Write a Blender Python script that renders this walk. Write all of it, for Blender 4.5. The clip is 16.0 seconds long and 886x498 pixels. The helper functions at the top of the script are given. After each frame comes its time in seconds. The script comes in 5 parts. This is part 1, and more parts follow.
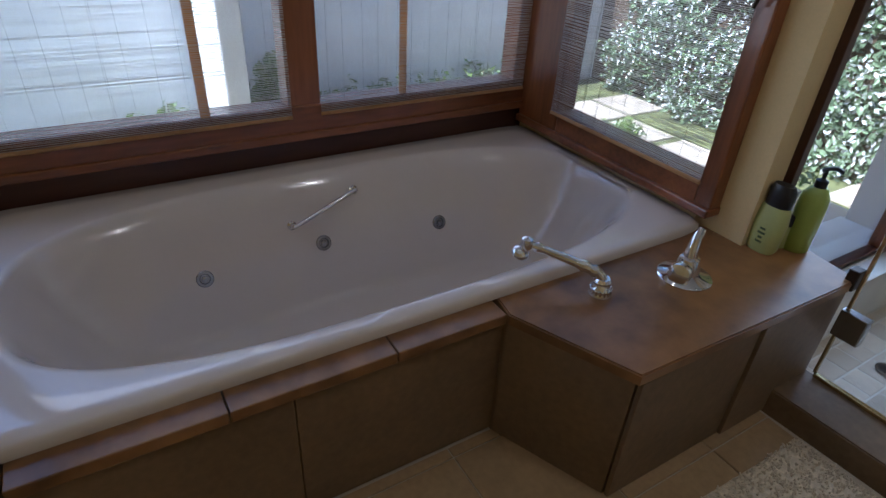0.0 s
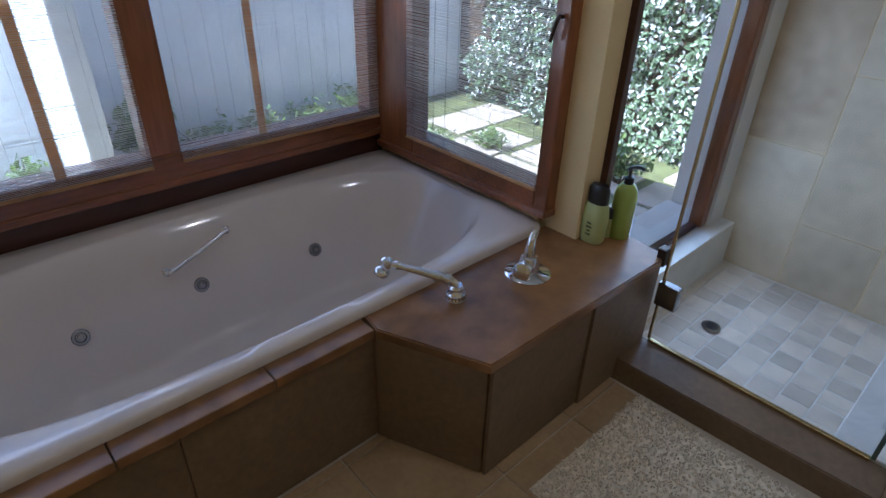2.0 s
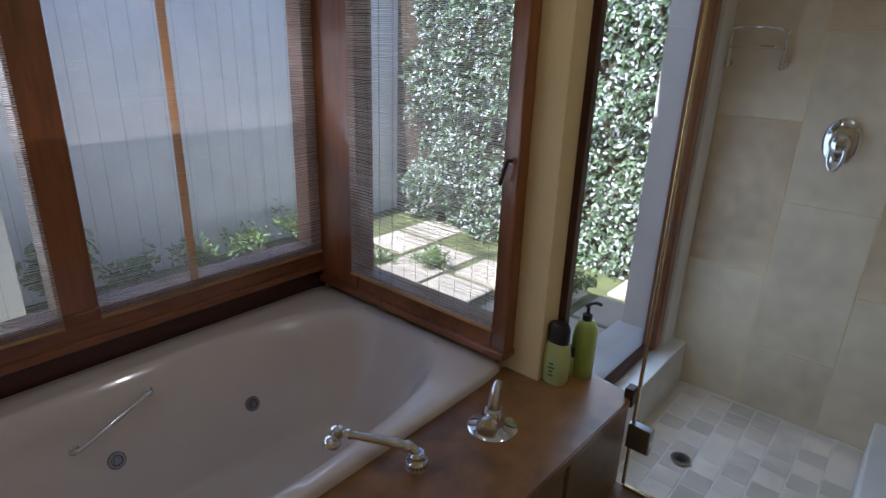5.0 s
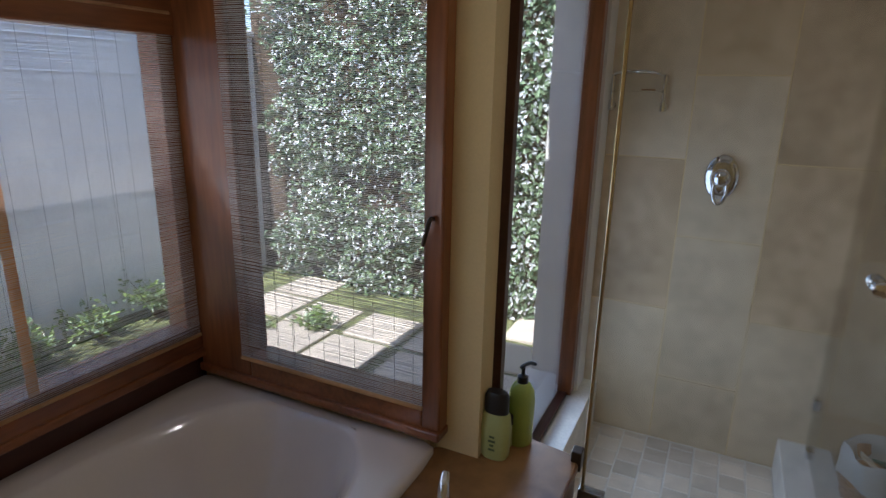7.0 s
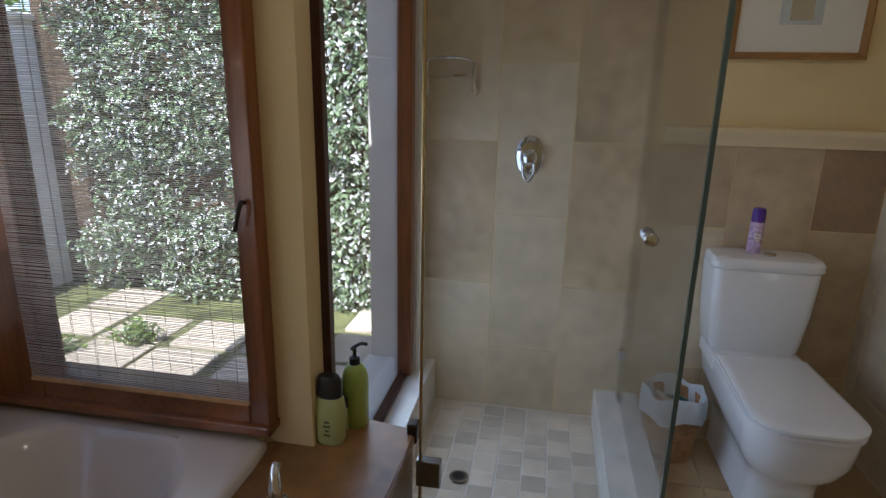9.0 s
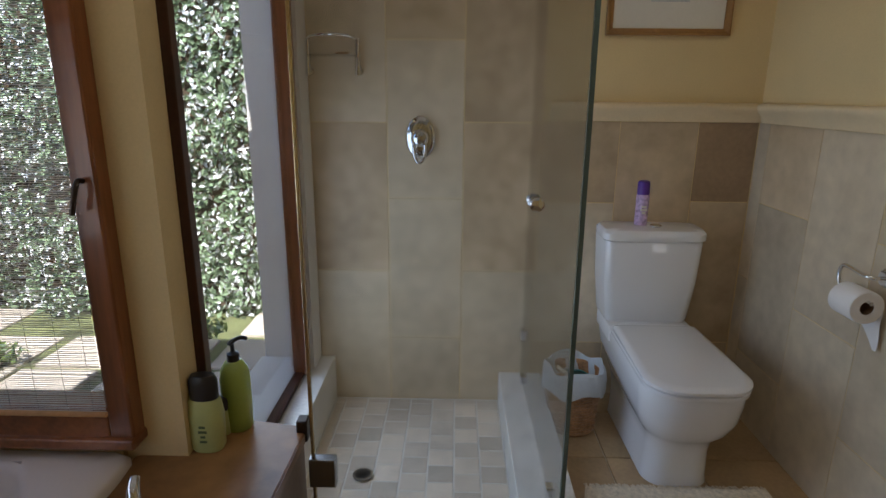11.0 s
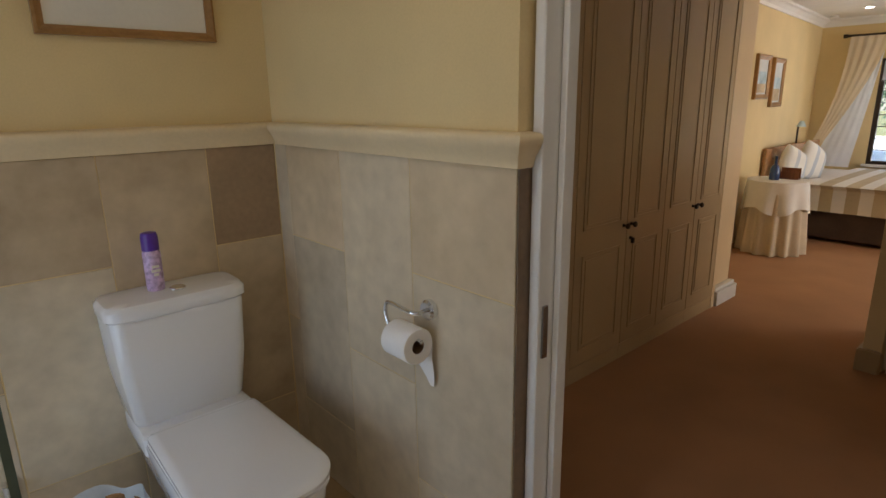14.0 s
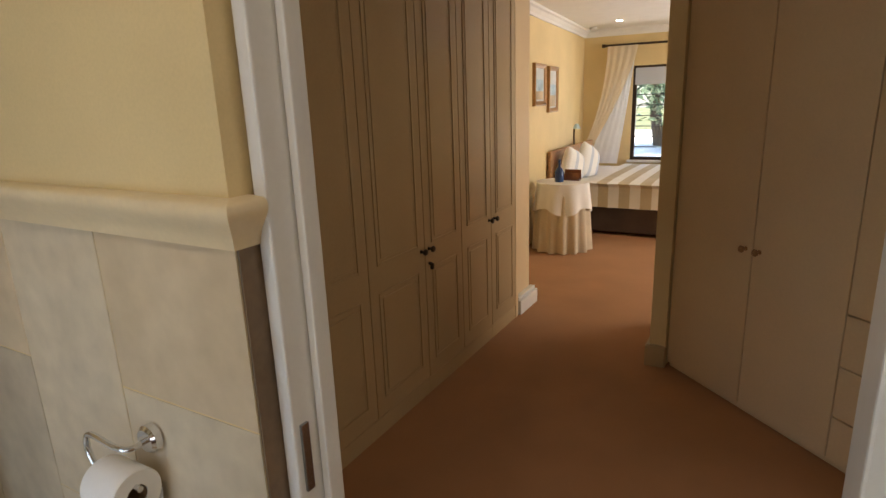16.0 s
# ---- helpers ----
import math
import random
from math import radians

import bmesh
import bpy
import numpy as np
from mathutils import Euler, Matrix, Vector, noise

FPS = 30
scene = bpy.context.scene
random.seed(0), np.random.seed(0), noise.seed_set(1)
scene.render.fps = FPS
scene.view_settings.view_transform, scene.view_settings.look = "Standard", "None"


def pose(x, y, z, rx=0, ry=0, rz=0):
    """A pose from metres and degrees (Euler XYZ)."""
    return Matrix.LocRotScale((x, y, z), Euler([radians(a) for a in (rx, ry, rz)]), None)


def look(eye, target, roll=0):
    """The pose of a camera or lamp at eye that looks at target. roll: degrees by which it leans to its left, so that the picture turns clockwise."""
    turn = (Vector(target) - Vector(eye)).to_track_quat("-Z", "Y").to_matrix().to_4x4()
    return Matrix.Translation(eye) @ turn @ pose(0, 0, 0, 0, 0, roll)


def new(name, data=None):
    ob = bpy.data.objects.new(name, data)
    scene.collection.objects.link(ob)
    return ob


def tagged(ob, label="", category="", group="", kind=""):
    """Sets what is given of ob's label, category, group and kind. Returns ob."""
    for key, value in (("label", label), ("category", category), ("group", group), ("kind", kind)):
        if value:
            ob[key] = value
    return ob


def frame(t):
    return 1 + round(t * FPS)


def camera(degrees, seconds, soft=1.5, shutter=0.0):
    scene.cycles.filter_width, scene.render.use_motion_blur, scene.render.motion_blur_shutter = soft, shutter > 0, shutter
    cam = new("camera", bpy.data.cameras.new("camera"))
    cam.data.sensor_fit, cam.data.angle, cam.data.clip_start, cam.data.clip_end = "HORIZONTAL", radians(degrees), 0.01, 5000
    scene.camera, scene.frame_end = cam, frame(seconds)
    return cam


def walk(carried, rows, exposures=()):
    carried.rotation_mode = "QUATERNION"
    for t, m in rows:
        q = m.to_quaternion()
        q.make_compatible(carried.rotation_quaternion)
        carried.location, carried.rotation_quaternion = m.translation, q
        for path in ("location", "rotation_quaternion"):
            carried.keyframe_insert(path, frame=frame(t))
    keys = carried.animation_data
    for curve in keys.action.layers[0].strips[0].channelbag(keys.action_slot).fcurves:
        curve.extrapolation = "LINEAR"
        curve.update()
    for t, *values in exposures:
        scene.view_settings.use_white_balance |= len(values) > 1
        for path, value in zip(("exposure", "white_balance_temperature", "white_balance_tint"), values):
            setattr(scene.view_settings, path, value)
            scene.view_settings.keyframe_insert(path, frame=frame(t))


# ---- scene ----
cam = camera(75.3, 16.0)
METRES, EYE, TILT, LEAN, TURN = 8.0, 1.5, 0.0, 0.0, -26.5
PATH = [
    (0, (0.393, -0.292, 1.304), (1.306, 1.138, 0.246), 3.5),
    (0.5, (0.407, -0.349, 1.323), (1.466, 0.981, 0.269), 2.7),
    (1, (0.41, -0.399, 1.355), (1.577, 0.836, 0.3), 2.0),
    (1.5, (0.407, -0.439, 1.395), (1.574, 0.798, 0.343), 1.9),
    (2, (0.412, -0.466, 1.426), (1.597, 0.784, 0.409), 1.8),
    (2.5, (0.415, -0.497, 1.45), (1.62, 0.769, 0.476), 1.6),
    (3, (0.411, -0.509, 1.47), (1.653, 0.768, 0.56), 1.6),
    (3.5, (0.407, -0.487, 1.483), (1.716, 0.767, 0.637), 1.4),
    (4, (0.419, -0.472, 1.503), (1.763, 0.786, 0.719), 1.3),
    (6.5, (0.599, -0.049, 1.487), (2.25, 0.929, 0.927), 1.7),
    (7, (0.588, -0.043, 1.495), (2.32, 0.799, 0.956), 1.2),
    (7.5, (0.596, -0.05, 1.494), (2.397, 0.637, 0.961), 1.6),
    (8, (0.598, -0.089, 1.487), (2.445, 0.468, 0.96), 1.3),
    (8.5, (0.598, -0.11, 1.471), (2.477, 0.324, 0.94), 1.2),
    (11, (0.68, -0.184, 1.35), (2.611, -0.145, 0.831), 0.5),
    (11.5, (0.806, -0.261, 1.356), (2.737, -0.357, 0.843), 0.2),
    (12, (0.897, -0.36, 1.361), (2.818, -0.604, 0.859), -0.1),
    (12.5, (0.993, -0.409, 1.393), (2.865, -0.888, 0.877), -0.3),
    (13, (1.083, -0.438, 1.409), (2.847, -1.231, 0.897), -0.4),
    (13.5, (1.143, -0.458, 1.407), (2.754, -1.531, 0.904), -0.5),
    (14, (1.167, -0.498, 1.398), (2.614, -1.781, 0.891), -0.9),
    (14.5, (1.203, -0.595, 1.398), (2.514, -2.016, 0.888), -1.2),
    (15, (1.238, -0.688, 1.412), (2.432, -2.208, 0.898), -1.5),
    (15.5, (1.263, -0.781, 1.442), (2.338, -2.385, 0.921), -1.8),
    (16, (1.296, -0.87, 1.459), (2.262, -2.545, 0.949), -2.1),
]
walk(cam, [(t, look(eye, target, roll)) for t, eye, target, roll in PATH], [(0, 1.75, 5000, 13), (2, 1.9, 4800, 13), (4, 1.7, 5100, 13), (7, 1.4, 5500, 14), (11, 1.5, 5800, 13), (12.5, 1.4, 6000, 13), (14, 1.78, 6200, 13), (16, 2.25, 6400, 13)])

# ---- world, sun, lights ----
world = bpy.data.worlds.new("sky")
world.use_nodes = True
scene.world = world
wn = world.node_tree
sky = wn.nodes.new("ShaderNodeTexSky")
sky.sky_type = "NISHITA"
sky.sun_disc = False
sky.sun_elevation = radians(56)
sky.sun_rotation = radians(-84)
wn.links.new(sky.outputs[0], wn.nodes["Background"].inputs[0])
wn.nodes["Background"].inputs[1].default_value = 0.15
sun = new("sun", bpy.data.lights.new("sun", "SUN"))
sun.data.energy, sun.data.angle, sun.data.color = 5.0, radians(0.5), (1.0, 0.95, 0.86)
sun.matrix_world = look((0, 0, 10), (0.60, -0.06, 9.10))


def area_lamp(name, place, aim, w, h, watts, colour):
    ob = new(name, bpy.data.lights.new(name, "AREA"))
    ob.data.shape, ob.data.size, ob.data.size_y = "RECTANGLE", w, h
    ob.data.energy, ob.data.color = watts, colour
    ob.matrix_world = look(place, aim)
    return ob


DAY = (0.70, 0.84, 1.0)
# The two west lamps are added fill before a blank, windowless wall.
area_lamp("fill_bedroom_west", (-0.9, -6.9, 1.3), (2, -6.9, 1.1), 2.0, 1.3, 17, (1.0, 0.95, 0.86))
area_lamp("fill_dressing_west", (-0.9, -2.6, 1.4), (2, -2.6, 1.2), 1.0, 1.0, 2.0, (1.0, 0.93, 0.82))
area_lamp("daylight_shower", (2.5, 0.425, 0.72), (2.5, -0.6, 0.70), 0.75, 1.0, 1.6, DAY)
area_lamp("daylight_bath", (0.95, 1.535, 1.15), (0.95, 0.4, 2.0), 1.75, 0.9, 2.1, (1.0, 0.96, 0.92))
# Assumed, unseen downlights; places and watts chosen to brighten the walls.
DOWNLIGHTS = [(0.9, 0.75, 0.38), (0.3, -0.5, 0.5), (1.8, -0.65, 0.95)]
for _x, _y, _w in DOWNLIGHTS:
    area_lamp("assumed_downlight", (_x, _y, 2.43), (_x, _y, 0), 0.07, 0.07, _w, (1.0, 0.86, 0.68))


# ---- materials ----
def material(name, colour, rough=0.6, metal=0.0, var=0.12, scale=6.0, fine=90.0, bump=0.12, tint=None, rand=0.0, trans=0.0, coat=0.0, stretch=(1, 1, 1)):
    m = bpy.data.materials.new(name)
    m.use_nodes = True
    nt = m.node_tree
    b = nt.nodes["Principled BSDF"]
    b.inputs["Roughness"].default_value = rough
    b.inputs["Metallic"].default_value = metal
    b.inputs["Coat Weight"].default_value = coat
    if trans:
        b.inputs["Transmission Weight"].default_value = trans
    tc = nt.nodes.new("ShaderNodeTexCoord")
    mp = nt.nodes.new("ShaderNodeMapping")
    mp.inputs["Scale"].default_value = stretch
    nt.links.new(tc.outputs["Object"], mp.inputs[0])
    info = nt.nodes.new("ShaderNodeObjectInfo")
    shift = nt.nodes.new("ShaderNodeVectorMath")
    shift.operation = "MULTIPLY_ADD"
    nt.links.new(info.outputs["Random"], shift.inputs[0])
    shift.inputs[1].default_value = (37, 17, 23)
    nt.links.new(mp.outputs[0], shift.inputs[2])
    n1 = nt.nodes.new("ShaderNodeTexNoise")
    n1.inputs["Scale"].default_value, n1.inputs["Detail"].default_value = scale, 5
    n2 = nt.nodes.new("ShaderNodeTexNoise")
    n2.inputs["Scale"].default_value, n2.inputs["Detail"].default_value = fine, 3
    for n in (n1, n2):
        nt.links.new(shift.outputs[0], n.inputs["Vector"])
    ramp = nt.nodes.new("ShaderNodeValToRGB")
    dark = [c * (1 - 1.6 * var) for c in colour]
    light = [min(1, c * (1 + 1.2 * var)) for c in (tint or colour)]
    ramp.color_ramp.elements[0].position, ramp.color_ramp.elements[1].position = 0.3, 0.7
    ramp.color_ramp.elements[0].color, ramp.color_ramp.elements[1].color = (*dark, 1), (*light, 1)
    mix = nt.nodes.new("ShaderNodeMix")
    mix.data_type = "FLOAT"
    mix.inputs[0].default_value = 0.35
    nt.links.new(n1.outputs[0], mix.inputs[2])
    nt.links.new(n2.outputs[0], mix.inputs[3])
    nt.links.new(mix.outputs[0], ramp.inputs[0])
    out = ramp.outputs[0]
    if rand:
        hsv = nt.nodes.new("ShaderNodeHueSaturation")
        mr = nt.nodes.new("ShaderNodeMapRange")
        mr.inputs["To Min"].default_value, mr.inputs["To Max"].default_value = 1 - rand, 1 + rand
        nt.links.new(info.outputs["Random"], mr.inputs[0])
        nt.links.new(mr.outputs[0], hsv.inputs["Value"])
        nt.links.new(out, hsv.inputs["Color"])
        out = hsv.outputs[0]
    nt.links.new(out, b.inputs["Base Color"])
    if bump:
        bp = nt.nodes.new("ShaderNodeBump")
        bp.inputs["Strength"].default_value, bp.inputs["Distance"].default_value = bump, 0.004
        nt.links.new(mix.outputs[0], bp.inputs["Height"])
        nt.links.new(bp.outputs[0], b.inputs["Normal"])
    return m


def glass_material(name, tint=(1, 1, 1), amount=0.93):
    m = bpy.data.materials.new(name)
    m.use_nodes = True
    nt = m.node_tree
    nt.nodes.remove(nt.nodes["Principled BSDF"])
    tr = nt.nodes.new("ShaderNodeBsdfTransparent")
    tr.inputs[0].default_value = (*[c * amount for c in tint], 1)
    gl = nt.nodes.new("ShaderNodeBsdfGlossy")
    gl.inputs["Roughness"].default_value = 0.02
    lw = nt.nodes.new("ShaderNodeLayerWeight")
    lw.inputs[0].default_value = 0.5
    pw = nt.nodes.new("ShaderNodeMath")
    pw.operation = "POWER"
    pw.inputs[1].default_value = 5.0
    nt.links.new(lw.outputs["Facing"], pw.inputs[0])
    fr = nt.nodes.new("ShaderNodeMath")
    fr.operation = "MULTIPLY_ADD"
    fr.inputs[1].default_value, fr.inputs[2].default_value = 0.6, 0.035
    nt.links.new(pw.outputs[0], fr.inputs[0])
    mx = nt.nodes.new("ShaderNodeMixShader")
    nt.links.new(fr.outputs[0], mx.inputs[0])
    nt.links.new(tr.outputs[0], mx.inputs[1])
    nt.links.new(gl.outputs[0], mx.inputs[2])
    nt.links.new(mx.outputs[0], nt.nodes["Material Output"].inputs[0])
    return m


def leafy(name, colour, through_part=0.35, rough=0.35, var=0.35):
    m = material(name, colour, rough, var=var, scale=9, fine=60, bump=0)
    nt = m.node_tree
    tl = nt.nodes.new("ShaderNodeBsdfTranslucent")
    tl.inputs[0].default_value = (*colour, 1)
    mx = nt.nodes.new("ShaderNodeMixShader")
    mx.inputs[0].default_value = through_part
    nt.links.new(nt.nodes["Principled BSDF"].outputs[0], mx.inputs[1])
    nt.links.new(tl.outputs[0], mx.inputs[2])
    nt.links.new(mx.outputs[0], nt.nodes["Material Output"].inputs[0])
    return m


M = {
    "plaster": material("cream_plaster", (0.74, 0.575, 0.295), 0.75, var=0.05, scale=3, fine=160, bump=0.15),
    "white_plaster": material("white_plaster", (0.76, 0.73, 0.67), 0.75, var=0.06, scale=3, fine=120, bump=0.15),
    "dado": material("cream_dado_paint", (0.78, 0.63, 0.39), 0.4, var=0.05, bump=0.06),
    "ceiling": material("ceiling_paint", (0.8, 0.79, 0.76), 0.8, var=0.03, bump=0.05),
    "stone": material("sandstone_tile", (0.60, 0.455, 0.27), 0.45, var=0.13, scale=1.8, fine=14, bump=0.0, tint=(0.66, 0.53, 0.35), rand=0.17),
    "stone_pale": material("pale_sandstone_tile", (0.60, 0.49, 0.335), 0.45, var=0.14, scale=2.2, fine=16, bump=0.0, tint=(0.65, 0.55, 0.39), rand=0.06),
    "stone_tan": material("tan_sandstone_tile", (0.50, 0.372, 0.225), 0.45, var=0.18, scale=2.6, fine=14, bump=0.0, tint=(0.56, 0.44, 0.285), rand=0.08),
    "stone_dark": material("dark_sandstone_tile", (0.38, 0.26, 0.15), 0.45, var=0.15, scale=4, fine=50, bump=0.1),
    "grout": material("grout", (0.56, 0.49, 0.38), 0.85, var=0.1, bump=0.2),
    "deck": material("polished_sandstone", (0.17, 0.083, 0.030), 0.33, var=0.22, scale=3.5, fine=14, bump=0.03, tint=(0.27, 0.138, 0.05), coat=0.12),
    "apron": material("sandstone_apron", (0.19, 0.125, 0.068), 0.5, var=0.2, scale=3, fine=50, bump=0.1),
    "floor": material("sandstone_floor", (0.42, 0.29, 0.15), 0.4, var=0.15, scale=4, fine=60, bump=0.08, rand=0.08),
    "mosaic": material("pale_mosaic", (0.66, 0.57, 0.45), 0.45, var=0.14, scale=9, fine=70, bump=0.12, rand=0.2),
    "marble": material("white_stone_ledge", (0.72, 0.69, 0.62), 0.4, var=0.12, scale=10, fine=80, bump=0.1),
    "tub": material("acrylic", (0.64, 0.575, 0.53), 0.12, var=0.015, bump=0, coat=0.5),
    "ceramic": material("glazed_ceramic", (0.82, 0.82, 0.82), 0.1, var=0.01, bump=0, coat=0.6),
    "chrome": material("chrome", (0.75, 0.76, 0.78), 0.08, 1.0, var=0.03, bump=0),
    "brass": material("brass_strip", (0.62, 0.50, 0.28), 0.25, 1.0, var=0.1, bump=0),
    "dark_metal": material("dark_bronze", (0.06, 0.045, 0.035), 0.35, 0.8, var=0.15, bump=0.05),
    "wood": material("varnished_wood", (0.18, 0.058, 0.019), 0.28, var=0.28, scale=5, fine=60, bump=0.08, tint=(0.25, 0.09, 0.03), coat=0.3, stretch=(1, 1, 0.12)),
    "wood_h": material("varnished_wood_rail", (0.18, 0.058, 0.019), 0.28, var=0.28, scale=5, fine=60, bump=0.08, tint=(0.25, 0.09, 0.03), coat=0.3, stretch=(0.15, 1, 1)),
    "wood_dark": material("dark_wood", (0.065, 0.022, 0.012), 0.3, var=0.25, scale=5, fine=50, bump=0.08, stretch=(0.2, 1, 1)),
    "reed": leafy("reed", (0.74, 0.69, 0.64), 0.6, 0.6),
    "string": material("string", (0.06, 0.05, 0.045), 0.8, bump=0),
    "tape": leafy("cotton_tape", (0.74, 0.47, 0.24), 0.6, 0.8),
    "glass": glass_material("window_glass"),
    "shower_glass": glass_material("shower_glass", (0.985, 0.99, 0.985), 0.96),
    "glass_edge": material("glass_edge", (0.10, 0.14, 0.12), 0.1, var=0.05, bump=0),
    "gilt": material("gilded_wood", (0.36, 0.19, 0.06), 0.35, 0.1, var=0.2, bump=0.1),
    "paper": material("paper", (0.78, 0.74, 0.64), 0.8, var=0.03, bump=0.05),
    "white_paint": material("white_paint", (0.74, 0.72, 0.67), 0.35, var=0.03, bump=0.05),
    # Darker copy of the cupboard paint, with the left wardrobes' shade in it.
    "cupboard": material("shaded_cream_cupboard_paint", (0.44, 0.32, 0.17), 0.3, var=0.05, scale=3, bump=0.05),
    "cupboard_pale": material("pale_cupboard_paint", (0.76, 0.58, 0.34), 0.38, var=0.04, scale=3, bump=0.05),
    "carpet": material("carpet", (0.40, 0.205, 0.095), 0.95, var=0.09, scale=2.5, fine=420, bump=0.7),
    "rug": material("white_rug", (0.72, 0.63, 0.48), 0.95, var=0.2, scale=60, fine=300, bump=0.7),
    "bottle_pale": material("pale_green_plastic", (0.46, 0.50, 0.20), 0.3, var=0.05, bump=0),
    "bottle_green": material("green_plastic", (0.36, 0.46, 0.10), 0.25, var=0.05, bump=0),
    "black": material("black_plastic", (0.02, 0.02, 0.022), 0.3, var=0.1, bump=0),
    "purple": material("purple_plastic", (0.10, 0.03, 0.30), 0.3, var=0.05, bump=0),
    "lilac": material("lilac_print", (0.42, 0.26, 0.52), 0.35, var=0.3, scale=60, bump=0, tint=(0.66, 0.5, 0.7)),
    "wicker": material("wicker", (0.38, 0.20, 0.08), 0.6, var=0.3, scale=30, fine=120, bump=0.4),
    "bag": leafy("plastic_bag", (0.72, 0.76, 0.78), 0.3, 0.35, 0.08),
    "print_green": material("printed_packet", (0.05, 0.25, 0.22), 0.4, var=0.5, scale=30, bump=0),
    "print_red": material("printed_red_packet", (0.45, 0.06, 0.06), 0.4, var=0.4, scale=30, bump=0),
    "tissue": material("tissue", (0.84, 0.82, 0.78), 0.9, var=0.02, bump=0.15),
    "card": material("cardboard", (0.20, 0.12, 0.06), 0.8),
    "garden_wall": material("garden_wall_paint", (0.83, 0.84, 0.86), 0.85, var=0.06, scale=2, fine=40, bump=0.4),
    "garden_white": material("garden_white_paint", (0.86, 0.85, 0.82), 0.85, var=0.05, scale=2, fine=40, bump=0.3),
    "paving": material("paving", (0.50, 0.43, 0.34), 0.85, var=0.18, scale=3, fine=60, bump=0.4, rand=0.12),
    "soil": material("soil_and_grass", (0.07, 0.08, 0.035), 0.95, var=0.5, scale=4, fine=60, bump=0.8, tint=(0.13, 0.14, 0.05)),
    "leaf": leafy("ivy_leaf", (0.11, 0.155, 0.08)),
    "leaf_light": leafy("young_leaf", (0.27, 0.36, 0.20)),
    "blossom": leafy("white_blossom", (0.82, 0.83, 0.76), 0.3, 0.6),
    "bush_leaf": leafy("bush_leaf", (0.20, 0.28, 0.07), 0.4),
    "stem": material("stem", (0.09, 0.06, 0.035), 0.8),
    "linen": material("white_linen", (0.78, 0.76, 0.72), 0.85, var=0.04, bump=0.15),
    "linen_stripe": material("beige_linen", (0.52, 0.44, 0.30), 0.85, var=0.08, bump=0.15),
    "skirt": material("table_cloth", (0.60, 0.50, 0.36), 0.85, var=0.08, bump=0.15),
    "bed_base": material("bed_base_fabric", (0.075, 0.05, 0.038), 0.9, var=0.15, bump=0.2),
    "sheer": leafy("sheer_curtain", (0.84, 0.88, 0.95), 0.25, 0.8, 0.04),
    "curtain": leafy("cream_curtain", (0.78, 0.68, 0.52), 0.35, 0.85, 0.05),
    "paint_blue": material("painted_sea", (0.25, 0.42, 0.52), 0.6, var=0.3, scale=7, bump=0.05, tint=(0.5, 0.62, 0.66)),
    "paint_sand": material("painted_sand", (0.52, 0.40, 0.24), 0.6, var=0.3, scale=7, bump=0.05),
    "paint_sky": material("painted_sky", (0.60, 0.62, 0.60), 0.6, var=0.12, scale=5, bump=0.05),
    "lamp_glow": material("lamp_glow", (0.9, 0.88, 0.8), 0.5, var=0.01, bump=0),
    "blue_glass": material("blue_glass", (0.03, 0.06, 0.16), 0.12, var=0.1, bump=0),
    "frosted": material("roller_blind", (0.5, 0.54, 0.6), 0.8, var=0.03, bump=0),
    "drain": material("steel", (0.35, 0.35, 0.36), 0.25, 1.0, bump=0),
}
_glow = M["lamp_glow"].node_tree.nodes["Principled BSDF"]
_glow.inputs["Emission Color"].default_value = (1, 0.95, 0.85, 1)
_glow.inputs["Emission Strength"].default_value = 6.0


# ---- building helpers ----
def mesh_object(name, verts, faces, mat, parent=None, smooth=False):
    me = bpy.data.meshes.new(name)
    me.from_pydata([tuple(v) for v in verts], [], faces)
    me.validate()
    for one in mat if isinstance(mat, (list, tuple)) else [mat]:
        me.materials.append(M[one])
    if smooth:
        for p in me.polygons:
            p.use_smooth = True
    ob = new(name, me)
    ob.parent = parent
    return ob


def from_bm(name, bm, mat, parent=None, smooth=False, angle=40):
    bmesh.ops.recalc_face_normals(bm, faces=bm.faces)
    if smooth:
        for f in bm.faces:
            f.smooth = True
        for e in bm.edges:
            if len(e.link_faces) == 2 and e.calc_face_angle(0) > radians(angle):
                e.smooth = False
    me = bpy.data.meshes.new(name)
    bm.to_mesh(me)
    bm.free()
    for one in mat if isinstance(mat, (list, tuple)) else [mat]:
        me.materials.append(M[one])
    ob = new(name, me)
    ob.parent = parent
    return ob


def add_box(bm, lo, hi, bevel=0.0, slot=0, matrix=None):
    vs = [bm.verts.new((x, y, z)) for x in (lo[0], hi[0]) for y in (lo[1], hi[1]) for z in (lo[2], hi[2])]
    fs = [bm.faces.new([vs[i] for i in q]) for q in ((0, 1, 3, 2), (4, 6, 7, 5), (0, 4, 5, 1), (2, 3, 7, 6), (0, 2, 6, 4), (1, 5, 7, 3))]
    for f in fs:
        f.material_index = slot
    if matrix is not None:
        bmesh.ops.transform(bm, matrix=matrix, verts=vs)
    if bevel:
        es = list({e for f in fs for e in f.edges})
        out = bmesh.ops.bevel(bm, geom=es, offset=bevel, segments=2, affect="EDGES", profile=0.5)
        for f in out["faces"]:
            f.material_index = slot
    return vs


def boxes(name, parts, mat, parent=None, bevel=0.0, smooth=False):
    bm = bmesh.new()
    for lo, hi in parts:
        add_box(bm, lo, hi, bevel)
    return from_bm(name, bm, mat, parent, smooth)


def box(name, lo, hi, mat, parent=None, bevel=0.0):
    return boxes(name, [(lo, hi)], mat, parent, bevel)


